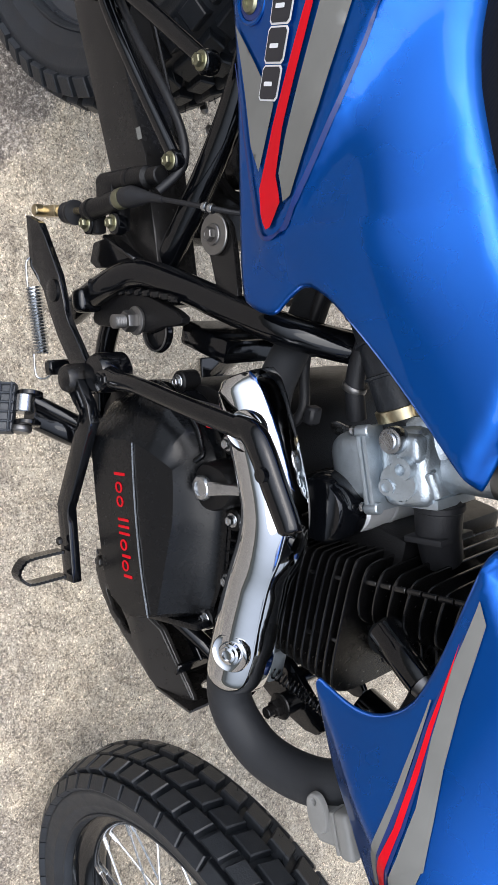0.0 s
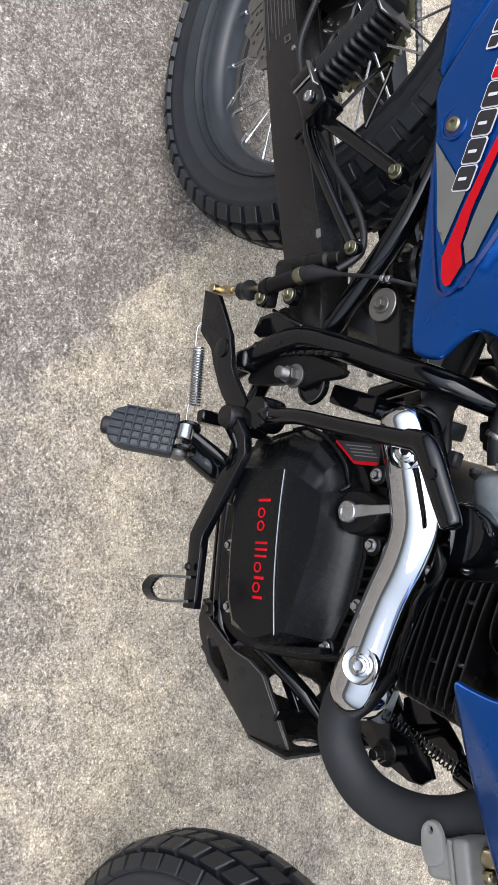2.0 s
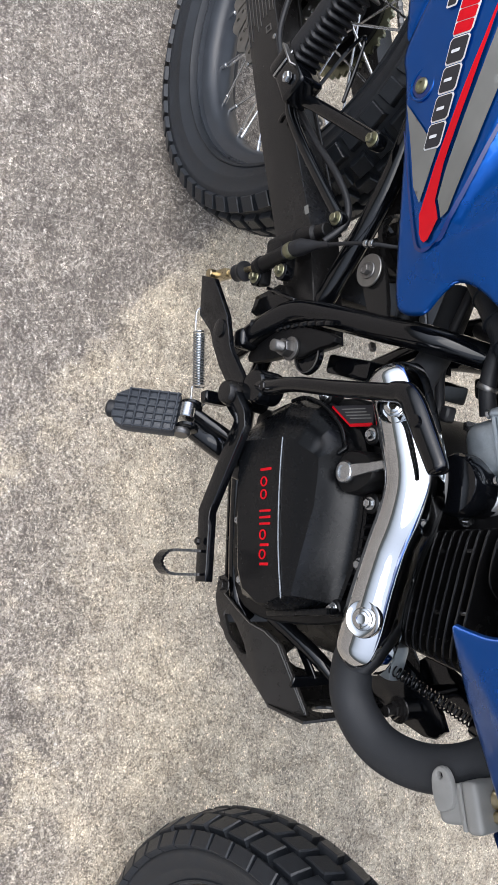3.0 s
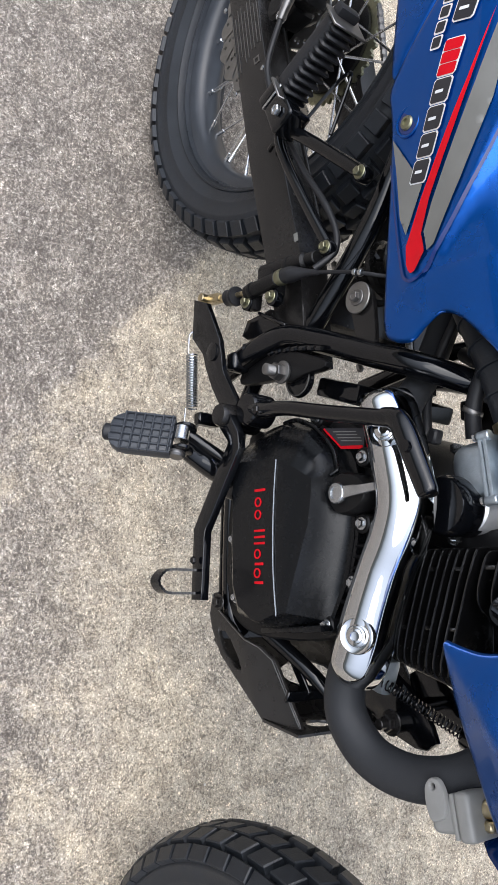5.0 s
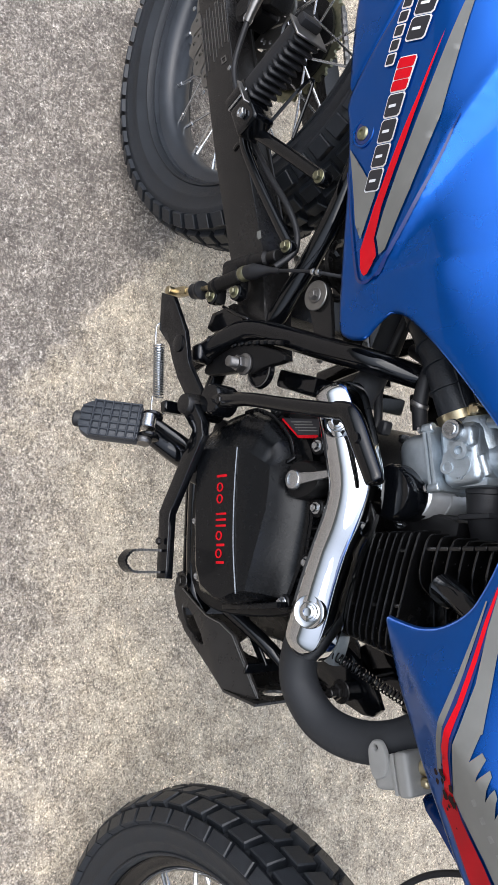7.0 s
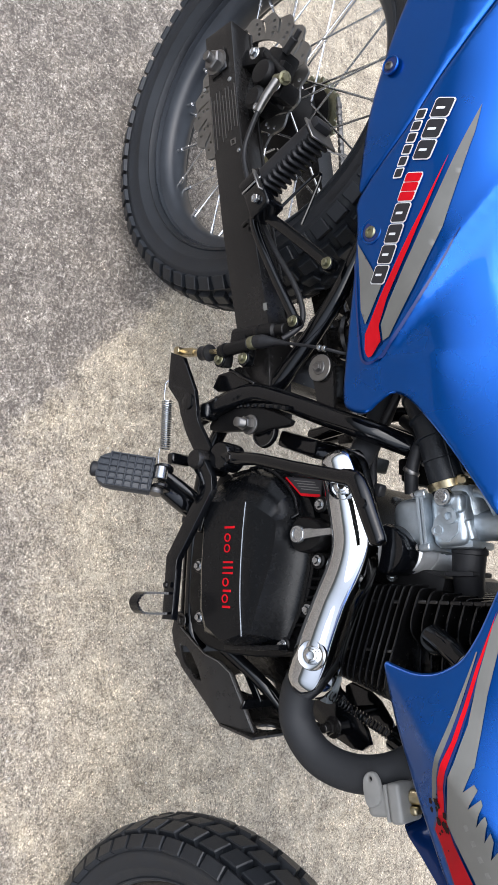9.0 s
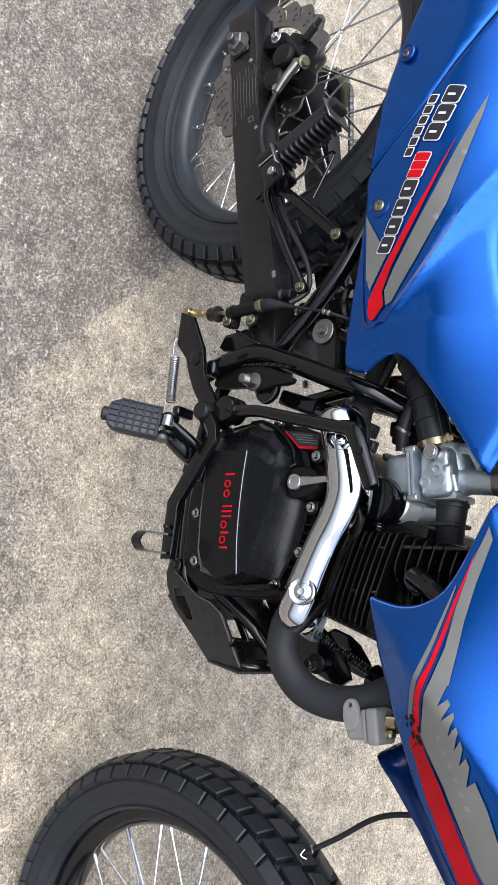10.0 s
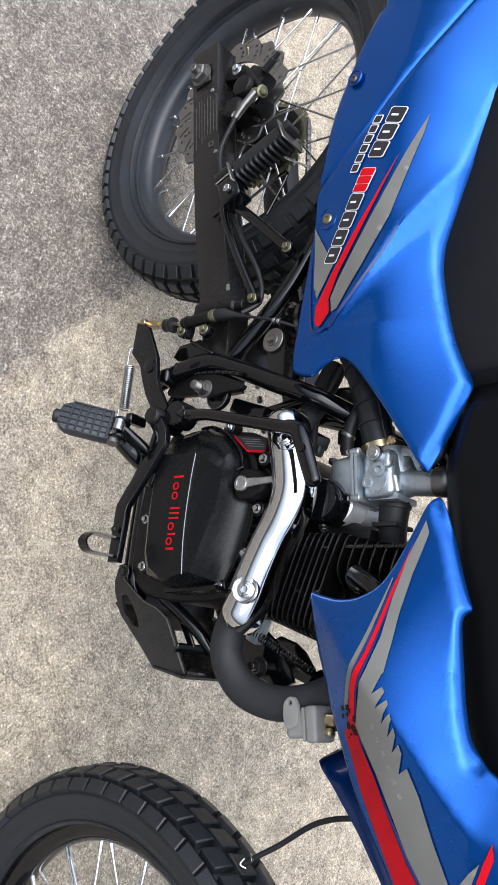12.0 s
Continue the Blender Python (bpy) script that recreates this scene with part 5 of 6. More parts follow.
# -- exhaust pipe and chrome guard --
pipe = part("exhaust_pipe", tube([(-0.04, -0.02, 0.56), (0.02, -0.050, 0.556), (0.075, -0.095, 0.563), (0.15, -0.104, 0.572), (0.20, -0.104, 0.553), (0.255, -0.106, 0.526), (0.300, -0.108, 0.505), (0.335, -0.104, 0.500), (0.366, -0.098, 0.523), (0.377, -0.092, 0.562), (0.371, -0.084, 0.604), (0.352, -0.060, 0.630), (0.325, -0.025, 0.640), (0.285, 0.0, 0.645)], [0.015, 0.015, 0.0145, 0.0135, 0.0135, 0.0145, 0.0185, 0.0188, 0.0188, 0.0188, 0.0188, 0.0188, 0.0188, 0.0188], 24, 8), M_PIPE, bike, "matt black exhaust header pipe")
GUARD = [(0.056, 0.562, 0.0200), (0.067, 0.566, 0.0250), (0.090, 0.573, 0.0258), (0.122, 0.580, 0.0262), (0.150, 0.584, 0.0262), (0.176, 0.577, 0.0255), (0.205, 0.562, 0.0245), (0.240, 0.546, 0.0255), (0.268, 0.535, 0.0262), (0.290, 0.526, 0.0235), (0.303, 0.520, 0.0150)]
gp = catmull(GUARD, 6)
gr = []
for i, p in enumerate(gp):
    t = gp[min(i + 1, len(gp) - 1)] - gp[max(i - 1, 0)]
    s = Vector((-t.y, t.x)).normalized()
    w = p.z
    row = []
    for k in range(17):
        a = (k / 16 - 0.5) * 2
        rise = 0.034 * math.sqrt(max(0.0, 1 - abs(a) ** 2.05)) * min(1.0, w / 0.024)
        row.append(Vector((p.x + s.x * w * a, -0.110 - rise, p.y + s.y * w * a)))
    gr.append(row)
gb = bmesh.new()
outer = [[gb.verts.new(v) for v in row] for row in gr]
inner = [[gb.verts.new(v + Vector((0, 0.0016, 0))) for v in row] for row in gr]
for i in range(len(gr) - 1):
    for k in range(16):
        gb.faces.new((outer[i][k], outer[i][k + 1], outer[i + 1][k + 1], outer[i + 1][k]))
        gb.faces.new((inner[i][k], inner[i + 1][k], inner[i + 1][k + 1], inner[i][k + 1]))
    for k in (0, 16):
        gb.faces.new((outer[i][k], outer[i + 1][k], inner[i + 1][k], inner[i][k]))
for i in (0, len(gr) - 1):
    for k in range(16):
        gb.faces.new((outer[i][k], outer[i][k + 1], inner[i][k + 1], inner[i][k]))
guard = part("exhaust_guard", gb, M_CHROME, pipe, "chrome exhaust heat guard", 60)
for x, z in ((0.092, 0.584), (0.262, 0.549)):
    part("guard_recess", lathe([(0.0150, -0.004), (0.0155, 0.0008), (0.0145, 0.0024), (0.0130, 0.0014), (0.0105, 0.0008), (0.006, 0.0008)], 40, (x, -0.1405, z), (0, -1, 0.42)), M_CHROME, pipe, "dished chrome washer")
    part("guard_bolt", lathe([(0.0088, 0), (0.0094, 0.0010), (0.0082, 0.0030), (0.0066, 0.0035), (0.0060, 0.0052), (0.0042, 0.0058), (0.0036, 0.0042), (0.0018, 0.0040)], 28, (x, -0.1415, z + 0.0004), (0, -1, 0.42)), M_CHROME, pipe, "chrome button bolt")


def strip(p, q, y0, y1, th, holes):
    """A flat cross panel from p to q in (x, z), with openings."""
    d = Vector((q[0] - p[0], 0, q[1] - p[1]))
    w = d.length
    bm = plate([(0, y0), (w, y0), (w, y1), (0, y1)], 0, th, holes, 0.0006, 0)
    u = d.normalized()
    bm.transform(Matrix.Translation((p[0], 0, p[1])) @ Matrix((u, u.cross(Vector((0, 1, 0))), Vector((0, 1, 0)))).transposed().to_4x4())
    return bm


def oval(cx, cy, a, b):
    return [(cx + a * math.cos(t), cy + b * math.sin(t)) for t in (k * math.pi / 6 for k in range(12))]


# -- skid plate --
SIDE = [(0.228, 0.300), (0.231, 0.288), (0.2536, 0.283), (0.270, 0.288), (0.297, 0.305), (0.354, 0.377), (0.3615, 0.414), (0.3605, 0.4223), (0.297, 0.386), (0.284, 0.369), (0.278, 0.347), (0.265, 0.3255), (0.247, 0.298)]
skid = part("skid_plate", strip((0.10, 0.290), (0.282, 0.288), -0.095, 0.095, 0.003, []), M_SKID, bike, "folded black steel skid plate")
part("side_plate", join(
    sheet(SIDE, lambda x, z: -0.103 + 0.32 * max(0.0, ((z - 0.3466) - 0.34 * (x - 0.2777))), 0.004, 0.006, [[(0.271, 0.301), (0.2715, 0.313), (0.281, 0.324), (0.299, 0.338), (0.310, 0.343), (0.308, 0.332), (0.290, 0.310)]], 0.0016, 0)), M_SKID, skid, "bent side plate with a slot")
part("side_plate", plate(SIDE, 0.099, 0.103, (), 0.0016, 0), M_SKID, skid)


part("front_panel", strip((0.358, 0.376), (0.366, 0.430), -0.100, 0.100, 0.003, [oval(0.030, -0.05, 0.010, 0.016), oval(0.030, 0.0, 0.010, 0.016), oval(0.030, 0.05, 0.010, 0.016)]), M_SKID, skid)
part("bottom_panel", strip((0.282, 0.288), (0.357, 0.376), -0.100, 0.100, 0.003, [oval(0.06, 0.0, 0.02, 0.04)]), M_SKID, skid)
part("cross_brace", join(rbox((0.330, -0.060, 0.410), (0.012, 0.075, 0.004), 0.001, 1, (0, 30, 0)), rbox((0.305, -0.070, 0.395), (0.01, 0.004, 0.06), 0.001, 1, (0, 55, 0)), tube([(0.27, -0.09, 0.37), (0.31, -0.07, 0.42), (0.36, -0.04, 0.45)], 0.008, 10)), M_GLOSS, skid)
# pale steel line laid along the worn folded edge as its highlight
part("edge_highlight", tube([(0.232, -0.1035, 0.2895), (0.247, -0.1035, 0.299), (0.265, -0.1035, 0.3265), (0.278, -0.103, 0.348), (0.285, -0.1000, 0.369), (0.297, -0.0955, 0.3855), (0.3575, -0.0890, 0.4195)], 0.0009, 8, smooth=False), M_DISC, skid, "worn folded edge, its highlight laid on as a pale line")
part("mount_bolt", bolt((0.240, -0.104, 0.303), r=0.006), M_SKID, skid)

# -- grey electrical connector --
plug = part("electrical_connector", join(
    rbox((0.393, -0.095, 0.609), (0.028, 0.030, 0.030), 0.007, 4, (0, -10, 0)),
    rbox((0.392, -0.095, 0.619), (0.033, 0.034, 0.004), 0.0018, 2, (0, -10, 0)),
    rbox((0.3905, -0.095, 0.628), (0.036, 0.036, 0.014), 0.005, 4, (0, -10, 0))), M_PLASTIC, bike, "grey plastic electrical connector")
part("mounting_ear", plate([(0.367, 0.598), (0.367, 0.606), (0.376, 0.612), (0.393, 0.613), (0.398, 0.606), (0.400, 0.598), (0.388, 0.593), (0.374, 0.592)], -0.1135, -0.1085, [oval(0.3735, 0.6005, 0.0024, 0.0024)], 0.002, 2), M_PLASTIC, plug)
part("terminal", join(rod((0.386, -0.092, 0.633), (0.385, -0.090, 0.645), 0.007, 14), rbox((0.397, -0.092, 0.638), (0.008, 0.012, 0.010), 0.002, 1)), M_BRASS, plug, "yellow metal terminal")
part("plug_lead", tube([(0.386, -0.092, 0.642), (0.38, -0.06, 0.67), (0.37, -0.03, 0.70)], 0.010, 12), M_RUBBER, plug, "black lead")


# -- bodywork --
def ribbon(path):
    """A strip in (x, z) along a path of (x, z, width)."""
    p = catmull(path, 6)
    a, b = [], []
    for i, q in enumerate(p):
        t = p[min(i + 1, len(p) - 1)] - p[max(i - 1, 0)]
        s = Vector((-t.y, t.x)).normalized() * q.z / 2
        a.append((q.x + s.x, q.y + s.y))
        b.append((q.x - s.x, q.y - s.y))
    return a + b[::-1]


def decal(name, outline, f, lift, material, parent, label=""):
    return part(name, sheet(outline, lambda x, z: f(x, z) - lift - 0.0009, 0, 0.006, (), 0, 0), material, parent, label, 80)


def seg_distance(x, z, line):
    best = 9.0
    for (x0, z0), (x1, z1) in zip(line, line[1:]):
        dx, dz = x1 - x0, z1 - z0
        t = max(0.0, min(1.0, ((x - x0) * dx + (z - z0) * dz) / (dx * dx + dz * dz)))
        best = min(best, math.hypot(x - x0 - t * dx, z - z0 - t * dz))
    return best


panel_base = surface([(0.0, 0.566, -0.123), (-0.04, 0.613, -0.129), (-0.178, 0.618, -0.141), (-0.346, 0.656, -0.160), (-0.135, 0.587, -0.132), (-0.45, 0.70, -0.165), (-0.62, 0.84, -0.160),
    (0.128, 0.735, -0.097), (0.06, 0.70, -0.113), (0.040, 0.772, -0.092), (-0.02, 0.69, -0.131), (-0.03, 0.755, -0.100), (-0.10, 0.748, -0.106), (-0.10, 0.69, -0.138), (-0.17, 0.70, -0.146), (-0.16, 0.762, -0.112),
    (-0.24, 0.792, -0.108), (-0.22, 0.745, -0.138), (-0.25, 0.69, -0.155), (-0.30, 0.818, -0.106), (-0.30, 0.765, -0.142), (-0.36, 0.73, -0.162), (-0.45, 0.865, -0.112), (-0.45, 0.80, -0.150), (-0.60, 0.90, -0.120)], 0.0006)
RIDGE = [(-0.037, 0.608), (-0.049, 0.639), (-0.092, 0.677), (-0.132, 0.707), (-0.166, 0.739), (-0.199, 0.767), (-0.213, 0.784)]
RIM = [(0.130, 0.732), (0.087, 0.757), (0.036, 0.777), (-0.009, 0.763), (-0.062, 0.753), (-0.097, 0.749), (-0.124, 0.751), (-0.153, 0.762), (-0.211, 0.784), (-0.291, 0.816)]


def panel_y(x, z):
    """The panel's face: a crease along the stripe that fades out towards the seat, and a turned upper rim."""
    d = seg_distance(x, z, RIDGE)
    over = x < -0.037 and z > float(np.interp(-x, [-q[0] for q in RIDGE], [q[1] for q in RIDGE]))
    fade = min(1.0, max(0.0, (x + 0.225) / 0.05))
    step = 0.0060 * (1 - math.exp(-d / 0.007)) * math.exp(-d / 0.040) if over else 0.0
    y = panel_base(x, z) - fade * (0.0055 * math.exp(-math.hypot(d, 0.0018) / (0.008 if over else 0.014)) - step)
    return y + 0.7 * max(0.0, 0.0115 - seg_distance(x, z, RIM)) ** 2 / 0.0115


SEAM = [(-0.220, 0.598), (-0.238, 0.625), (-0.271, 0.673), (-0.308, 0.709), (-0.339, 0.742), (-0.398, 0.793), (-0.47, 0.86)]
panel = part("side_panel", sheet([(0.0, 0.566), (0.010, 0.580), (0.015, 0.600), (0.004, 0.617), (-0.003, 0.636), (0.008, 0.655), (0.040, 0.679), (0.085, 0.706), (0.126, 0.729), (0.132, 0.735), (0.087, 0.757), (0.042, 0.777), (0.032, 0.777), (-0.009, 0.763), (-0.062, 0.753), (-0.097, 0.749), (-0.124, 0.751), (-0.153, 0.762), (-0.211, 0.784), (-0.242, 0.793), (-0.291, 0.816), (-0.360, 0.850), (-0.455, 0.885)] + SEAM[:0:-1] + [(-0.217, 0.597), (-0.193, 0.597), (-0.135, 0.586), (-0.06, 0.574)],
    panel_y, 0.004, 0.0055, (), 0.005, 2), M_BLUE, bike, "glossy metallic blue side panel with striped decals", 60)
tail = part("tail_panel", sheet([(x - 0.0035, z - 0.001) for x, z in SEAM] + [(-0.62, 0.90), (-0.62, 0.815), (-0.52, 0.745), (-0.45, 0.694), (-0.393, 0.657), (-0.32, 0.622), (-0.26, 0.606)],
    lambda x, z: panel_base(x, z) + 0.004, 0.004, 0.014, (), 0.006, 2), M_BLUE, bike, "glossy metallic blue tail panel", 60)
part("left_side_panel", sheet([(0.0, 0.60), (0.128, 0.737), (0.048, 0.772), (-0.139, 0.746), (-0.330, 0.842), (-0.62, 0.90), (-0.62, 0.815), (-0.45, 0.694), (-0.32, 0.622)], lambda x, z: -panel_base(x, z) - 0.004, 0.004, 0.04, (), 0.004, 1), M_BLUE, bike)
# fixing screws in dished sockets; a flush navy disc paints the recess's shade
for x, z, k in ((-0.178, 0.618, 1.0), (-0.348, 0.654, 0.72)):
    y = panel_base(x, z)
    part("screw_socket", lathe([(0.0142 * k, -0.001), (0.0142 * k, 0.0008), (0.0132 * k, 0.0016), (0.0116 * k, 0.0010), (0.0112 * k, -0.001)], 36, (x, y, z), (0.05, -1, -0.05), closed=True), M_BLUE, panel, "rim of the screw socket")
    part("socket_shade", lathe([(0.0111 * k, -0.001), (0.0111 * k, 0.0005), (0.004, 0.0006)], 28, (x, y, z), (0.05, -1, -0.05)), M_NAVY, panel, "flat dark blue disc for the shade in the socket")
    part("screw", lathe([(0.0064 * k, 0), (0.0067 * k, 0.0008), (0.0056 * k, 0.0026), (0.0032 * k, 0.0030), (0.0029 * k, 0.0014)], 24, (x + 0.001, y - 0.0004, z - 0.001), (0.05, -1, -0.05)), M_OLIVE if k == 1.0 else M_DISC, panel, "plated socket screw")
# stripes
decal("grey_wedge", [(-0.171, 0.598), (-0.096, 0.599), (-0.079, 0.605), (-0.114, 0.629), (-0.142, 0.614)], panel_y, 0.0006, M_GREY, panel, "grey wedge beside the stripe")
decal("grey_stripe", [(-0.055, 0.630), (-0.057, 0.639), (-0.101, 0.671), (-0.155, 0.704), (-0.242, 0.740), (-0.268, 0.748), (-0.240, 0.731), (-0.173, 0.692), (-0.139, 0.669), (-0.093, 0.638), (-0.073, 0.627)], panel_y, 0.0006, M_GREY, panel, "grey tapering stripe")
decal("stripe_border", ribbon([(-0.150, 0.592, 0.001), (-0.10, 0.593, 0.0022), (-0.052, 0.597, 0.003), (-0.038, 0.604, 0.003), (-0.036, 0.616, 0.003), (-0.050, 0.640, 0.0026), (-0.098, 0.684, 0.002), (-0.15, 0.72, 0.001)]), panel_y, 0.0008, M_NAVY, panel)
decal("red_stripe", [(-0.0455, 0.607), (-0.041, 0.611), (-0.0415, 0.616), (-0.055, 0.6275), (-0.072, 0.6245), (-0.098, 0.6365), (-0.146, 0.669), (-0.177, 0.689), (-0.225, 0.716), (-0.177, 0.685), (-0.148, 0.662), (-0.102, 0.627), (-0.082, 0.614), (-0.068, 0.605), (-0.052, 0.6045)], panel_y, 0.0014, M_RED, panel, "bright red stripe")
# maker's name as plain slanted blocks with white borders
ORG, STEP_V, UPV = Vector((-0.1205, 0.6135)), Vector((-0.0184, 0.0105)), Vector((0.0070, 0.0212))


def slab(u0, u1, v0, v1, slant=0.0):
    corners = [(*(ORG + STEP_V * (u + slant * v) + UPV * v), 0) for u, v in ((u0, v0), (u1, v0), (u1, v1), (u0, v1))]
    return [(q.x, q.y) for q in chaikin(corners, 1, 0.10)]


for u, w, col in ((0.0, 0.95, M_INK), (1.0, 0.95, M_INK), (2.0, 0.95, M_INK), (3.0, 0.95, M_INK), (4.0, 1.4, M_RED), (6.0, 0.95, M_INK), (7.0, 0.95, M_INK), (8.0, 0.95, M_INK)):
    decal("letter_border", slab(u, u + w + 0.02, -0.02, 0.92), panel_y, 0.0009, M_WHITE, panel)
    if col is M_INK:
        decal("letter_block", slab(u + 0.05, u + w - 0.03, 0.035, 0.865), panel_y, 0.0014, M_INK, panel)
        decal("letter_slit", slab(u + 0.40, u + w - 0.43, 0.20, 0.60), panel_y, 0.0018, M_WHITE, panel)
    else:
        for a in (0.05, 0.50, 0.95):
            decal("letter_block", slab(u + a, u + a + 0.42, 0.035, 0.865), panel_y, 0.0014, M_RED, panel)
for i in range(6):
    decal("small_letter_border", slab(5.15 + 0.56 * i, 5.66 + 0.56 * i, -0.72, -0.20), panel_y, 0.0014, M_WHITE, panel)
    decal("small_letter_block", slab(5.21 + 0.56 * i, 5.60 + 0.56 * i, -0.66, -0.26), panel_y, 0.0018, M_INK, panel)

# shroud
shroud_base = surface([(0.262, 0.632, -0.128), (0.266, 0.69, -0.14), (0.205, 0.735, -0.122), (0.163, 0.75, -0.11), (0.207, 0.775, -0.114), (0.265, 0.796, -0.124), (0.353, 0.8, -0.134), (0.4, 0.815, -0.135), (0.311, 0.686, -0.16), (0.337, 0.713, -0.165),
    (0.371, 0.748, -0.165), (0.405, 0.778, -0.16), (0.435, 0.803, -0.152), (0.343, 0.658, -0.135), (0.403, 0.684, -0.138), (0.489, 0.733, -0.138), (0.56, 0.79, -0.128), (0.6, 0.88, -0.13), (0.48, 0.84, -0.138), (0.3, 0.75, -0.148)], 0.002)
CREASE = [(0.264, 0.633), (0.311, 0.686), (0.337, 0.713), (0.371, 0.748), (0.405, 0.778), (0.435, 0.803), (0.450, 0.818), (0.452, 0.84)]
LIP = [(0.160, 0.752), (0.207, 0.776), (0.267, 0.796), (0.330, 0.799), (0.366, 0.805), (0.398, 0.815)]


def shroud_y(x, z):
    return shroud_base(x, z) - 0.0075 * math.exp(-math.hypot(seg_distance(x, z, CREASE), 0.0012) / 0.020) + 0.8 * max(0.0, 0.0085 - seg_distance(x, z, LIP))


shroud = part("radiator_shroud", sheet([(0.259, 0.627), (0.264, 0.645), (0.268, 0.668), (0.266, 0.690), (0.254, 0.712), (0.230, 0.724), (0.200, 0.734), (0.163, 0.747), (0.158, 0.754), (0.168, 0.762), (0.192, 0.771), (0.235, 0.785), (0.262, 0.795), (0.270, 0.799), (0.277, 0.791), (0.310, 0.795), (0.353, 0.800), (0.385, 0.808), (0.402, 0.824), (0.42, 0.86), (0.62, 0.95), (0.66, 0.86), (0.56, 0.775), (0.489, 0.729), (0.440, 0.700), (0.403, 0.682), (0.345, 0.658), (0.290, 0.637)],
    shroud_y, 0.004, 0.0055, (), 0.005, 2), M_BLUE, bike, "glossy metallic blue tank shroud with stripes", 60)
decal("grey_stripe", [(0.186, 0.749), (0.199, 0.754), (0.242, 0.745), (0.277, 0.741), (0.306, 0.740), (0.3335, 0.738), (0.345, 0.7175), (0.331, 0.722), (0.302, 0.729), (0.265, 0.731), (0.225, 0.737), (0.193, 0.747)], shroud_y, 0.0006, M_GREY, shroud, "grey stripe")
decal("lower_grey_stripe", [(0.3425, 0.7178), (0.3310, 0.7378), (0.352, 0.731), (0.345, 0.739), (0.349, 0.742), (0.364, 0.735), (0.355, 0.745), (0.359, 0.7465), (0.376, 0.741), (0.366, 0.749), (0.371, 0.751), (0.386, 0.747), (0.377, 0.7535), (0.383, 0.7555), (0.398, 0.751), (0.390, 0.758), (0.397, 0.761), (0.414, 0.757), (0.408, 0.7655), (0.428, 0.775), (0.464, 0.786), (0.491, 0.796), (0.56, 0.825), (0.58, 0.80), (0.497, 0.771), (0.479, 0.760), (0.447, 0.746), (0.418, 0.732), (0.394, 0.7165), (0.381, 0.709), (0.377, 0.710)], shroud_y, 0.0007, M_GREY, shroud, "scuffed grey stripe with jagged edge")
decal("stripe_border", [(0.205, 0.742), (0.262, 0.7325), (0.314, 0.7245), (0.340, 0.7178), (0.3535, 0.7125), (0.377, 0.7095), (0.397, 0.7165), (0.452, 0.7465), (0.498, 0.7705), (0.585, 0.806), (0.59, 0.776), (0.504, 0.742), (0.465, 0.724), (0.435, 0.709), (0.404, 0.697), (0.391, 0.690), (0.377, 0.697), (0.346, 0.7028), (0.336, 0.7075), (0.290, 0.7205), (0.256, 0.7262)], shroud_y, 0.0004, M_NAVY, shroud)
decal("red_stripe", [(0.211, 0.740), (0.259, 0.7312), (0.288, 0.7272), (0.314, 0.7225), (0.339, 0.7158), (0.352, 0.7110), (0.376, 0.708), (0.377, 0.700), (0.347, 0.705), (0.337, 0.710), (0.316, 0.718), (0.290, 0.7232), (0.258, 0.7283)], shroud_y, 0.0010, M_RED, shroud, "bright red stripe")
# same red stripe past the crease; its shade is put into the colour
decal("shaded_red_stripe", [(0.377, 0.700), (0.376, 0.708), (0.397, 0.7148), (0.422, 0.7305), (0.452, 0.7435), (0.484, 0.7585), (0.498, 0.7675), (0.58, 0.802), (0.586, 0.779), (0.504, 0.745), (0.465, 0.727), (0.435, 0.712), (0.404, 0.700), (0.391, 0.693)], shroud_y, 0.0010, M_SHADED_RED, shroud, "lower red stripe, its shade painted as a darker red")
M_SMEAR = mat("scuffed_smear", (0.016, 0.008, 0.008), 0.65, vary=0.9, scale=180, coarse=60, spec=0.15)
random.seed(5)
for i in range(16):
    cx, cz, r = 0.378 + random.gauss(0, 0.010), 0.7035 + random.gauss(0, 0.0045), random.uniform(0.0008, 0.0032)
    decal("scuff_mark", [(cx + r * random.uniform(0.5, 1.4) * math.cos(a), cz + r * random.uniform(0.5, 1.4) * math.sin(a)) for a in (k * math.pi / 4 for k in range(8))], shroud_y, 0.0013 + 0.00005 * i, M_SMEAR, shroud, "dark scuffed smear")
decal("front_red_stripe", [(0.452, 0.834), (0.468, 0.826), (0.485, 0.819), (0.53, 0.81), (0.53, 0.818), (0.483, 0.826), (0.464, 0.834)], shroud_y, 0.0010, M_RED, shroud)
decal("front_grey_stripe", [(0.469, 0.823), (0.478, 0.814), (0.488, 0.806), (0.52, 0.80), (0.485, 0.816)], shroud_y, 0.0010, M_GREY, shroud)
decal("thin_stripe", ribbon([(0.245, 0.7268, 0.001), (0.280, 0.7200, 0.0032), (0.304, 0.715, 0.0042), (0.331, 0.707, 0.0052), (0.345, 0.7015, 0.0055), (0.368, 0.696, 0.0045)]), shroud_y, 0.0006, M_GREY, shroud)
for i in range(6):
    x0, z0 = 0.378 + 0.0105 * i, 0.728 + 0.0052 * i
    decal("worn_letter_block", [(x0, z0), (x0 + 0.004, z0 + 0.002), (x0 + 0.002, z0 + 0.006), (x0 - 0.002, z0 + 0.004)], shroud_y, 0.0010, M_WORN, shroud)
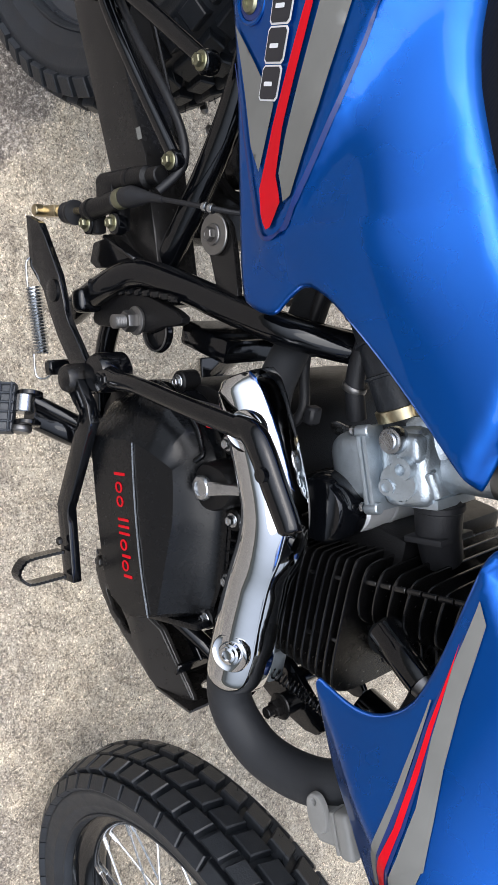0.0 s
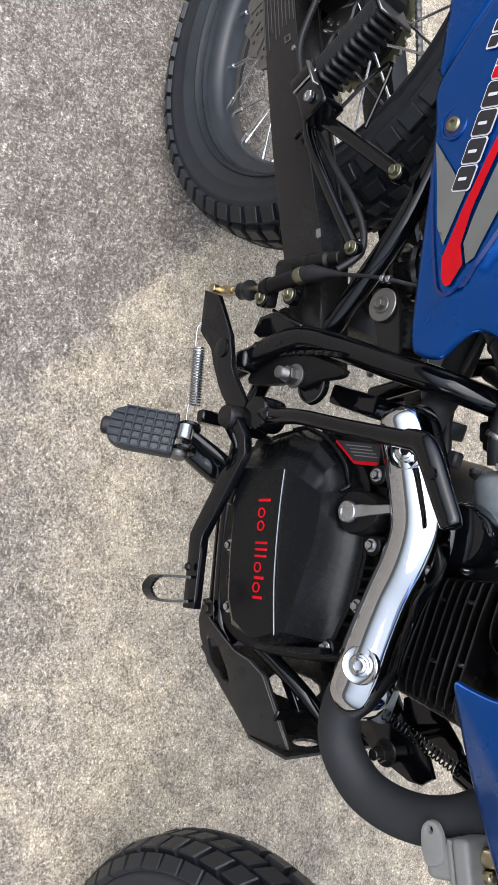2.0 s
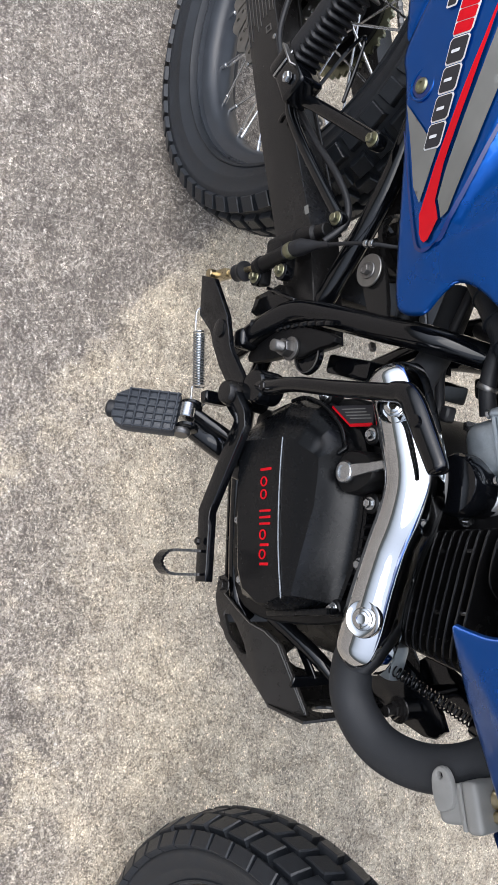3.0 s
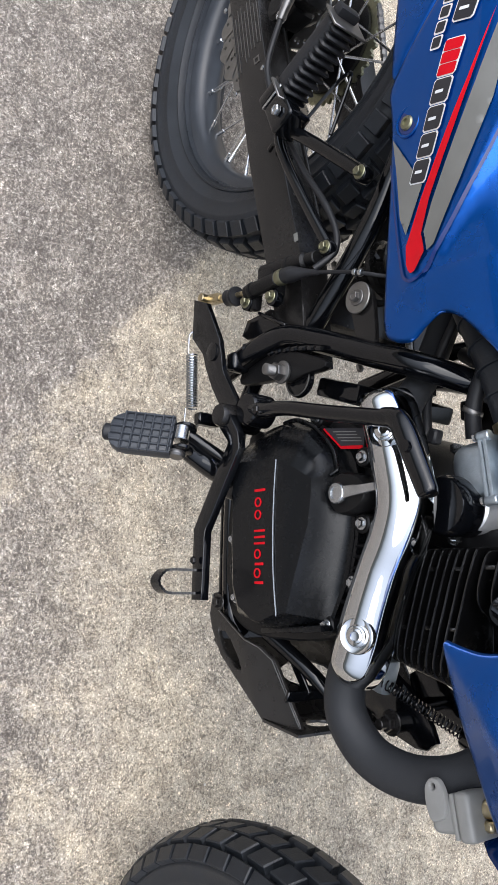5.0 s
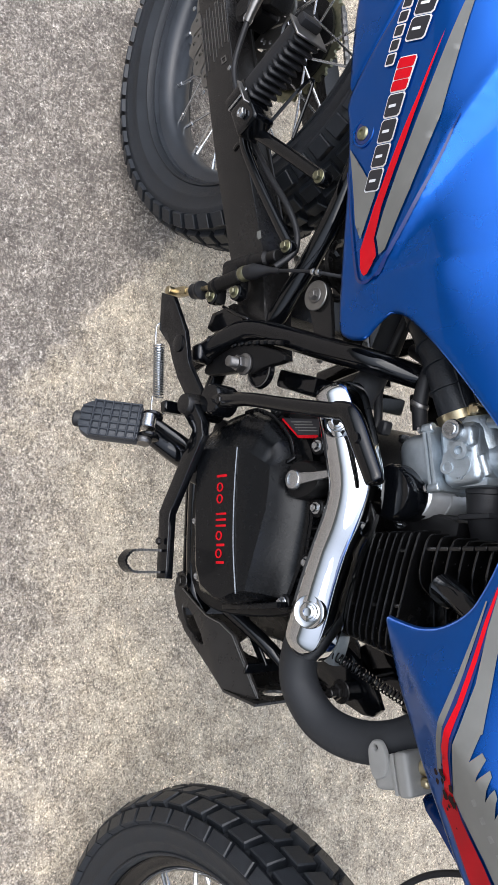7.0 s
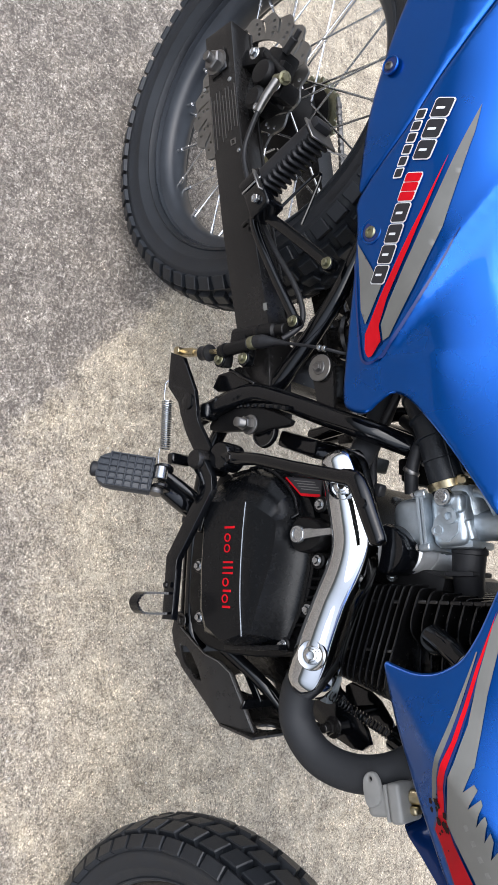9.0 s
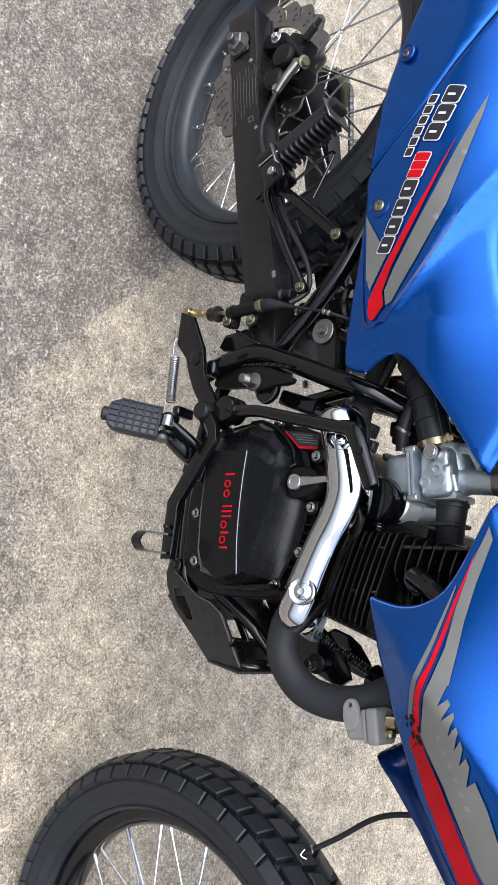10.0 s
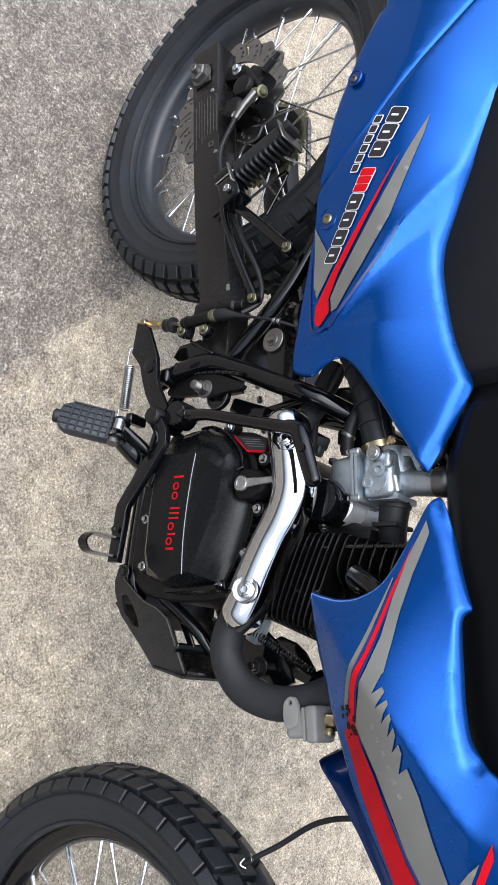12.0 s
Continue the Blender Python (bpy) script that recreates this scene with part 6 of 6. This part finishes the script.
left_shroud = part("left_shroud", sheet([(0.259, 0.627), (0.250, 0.715), (0.163, 0.750), (0.27, 0.797), (0.40, 0.815), (0.62, 0.95), (0.66, 0.86), (0.489, 0.729), (0.403, 0.682)], lambda x, z: -shroud_base(x, z) - 0.004, 0.004, 0.03, (), 0.004, 1), M_BLUE, bike)


# seat and tank: rounded bodies lofted along the bike
def body(sections, n=28):
    rings_ = []
    for x, w, z0, z1 in sections:
        zc, h = (z0 + z1) / 2, (z1 - z0) / 2
        rings_.append([Vector((x, w * math.copysign(abs(math.cos(t)) ** 0.55, math.cos(t)), zc + h * math.copysign(abs(math.sin(t)) ** 0.55, math.sin(t)))) for t in (j * 2 * math.pi / n for j in range(n))])
    return loft(rings_)


def smooth_sections(s, per=6):
    return [tuple(np.array(a) * (1 - t / per) + np.array(b) * (t / per)) for a, b in zip(s, s[1:]) for t in range(per)] + [s[-1]]


part("seat", body(smooth_sections([(-0.62, 0.10, 0.86, 0.95), (-0.45, 0.125, 0.83, 0.93), (-0.30, 0.112, 0.76, 0.90), (-0.20, 0.106, 0.72, 0.88), (-0.10, 0.099, 0.70, 0.86), (-0.02, 0.092, 0.70, 0.855), (0.020, 0.085, 0.72, 0.855), (0.036, 0.062, 0.75, 0.845)])), M_SEAT, bike, "black textured vinyl seat", 60)
part("tank_cover", body(smooth_sections([(0.035, 0.070, 0.760, 0.845), (0.06, 0.084, 0.750, 0.86), (0.12, 0.094, 0.738, 0.87), (0.20, 0.100, 0.745, 0.89), (0.28, 0.106, 0.752, 0.91), (0.36, 0.112, 0.765, 0.93), (0.50, 0.115, 0.80, 0.97), (0.62, 0.10, 0.84, 0.98)])), M_TANK, bike, "matt black tank cover", 60)

# -- front mudguard, cable and brake --
fender_rows = []
for i in range(15):
    t = (0.0, 0.008, 0.025, 0.06)[i] if i < 4 else 0.06 + 0.94 * (i - 3) / 11
    a = radians(148.5 - 88.5 * t)
    c = Vector((0.80 + 0.455 * math.cos(a), 0, 0.385 + 0.43 * math.sin(a)))
    w = (0.008, 0.021, 0.029, 0.035)[i] if i < 4 else 0.034 + 0.041 * min(1.0, t * 2.2)
    ro = []
    for k in range(11):
        s = (k / 10 - 0.5) * 2
        ro.append(Vector((c.x - 0.022 * s * s * math.cos(a), w * s, c.z - 0.030 * s * s)))
    fender_rows.append(ro + [v + Vector((0.002, 0, -0.004)) for v in ro[::-1]])
part("front_mudguard", loft(fender_rows), M_DBLUE, bike, "blue plastic front mudguard", 60)
part("front_brake_hose", tube([(0.600, -0.058, 0.460), (0.556, -0.046, 0.505), (0.528, -0.034, 0.545), (0.496, -0.030, 0.592), (0.482, -0.030, 0.645), (0.485, -0.028, 0.70), (0.52, -0.02, 0.78)], 0.0031, 10), M_RUBBER, bike, "black front brake hose")
part("hose_clip", join(tube([(0.543, -0.050, 0.516), (0.540, -0.054, 0.522), (0.545, -0.056, 0.526), (0.549, -0.051, 0.521)], 0.0013, 8), tube([(0.548, -0.048, 0.509), (0.554, -0.052, 0.507), (0.557, -0.048, 0.512)], 0.0013, 8)), M_ZINC, bike, "bent wire hose clip")
for s in (-1, 1):
    part("fork_leg", join(rod((0.845, s * 0.078, 0.33), (0.72, s * 0.078, 0.62), 0.027, 20), rod((0.72, s * 0.078, 0.62), (0.58, s * 0.078, 0.95), 0.022, 20)), M_SATIN if s < 0 else M_SATIN, bike, "black front fork leg")
part("front_caliper", join(rbox((0.740, 0.075, 0.44), (0.06, 0.05, 0.09), 0.012, 2, (0, -25, 0)), rbox((0.70, 0.07, 0.40), (0.05, 0.04, 0.05), 0.010)), M_ALU, bike, "cast front brake caliper")
fd = part("front_disc", plate([(0.115 * math.cos(a), 0.115 * math.sin(a)) for a in (i * math.pi / 36 for i in range(72))], -0.002, 0.002, [oval(0, 0, 0.07, 0.07)] + [oval(0.095 * math.cos(a), 0.095 * math.sin(a), 0.004, 0.004) for a in (i * math.pi / 9 for i in range(18))], 0, 0), M_DISC, front_rim)
fd.matrix_basis = pose(0, 0.055, 0)
# side stand on the far side
part("side_stand", join(tube([(0.02, 0.12, 0.31), (0.05, 0.20, 0.16), (0.07, 0.245, 0.066)], 0.010, 12), rbox((0.072, 0.250, 0.060), (0.06, 0.04, 0.006), 0.002, 1, (13, 0, 0))), M_GLOSS, bike, "black side stand")
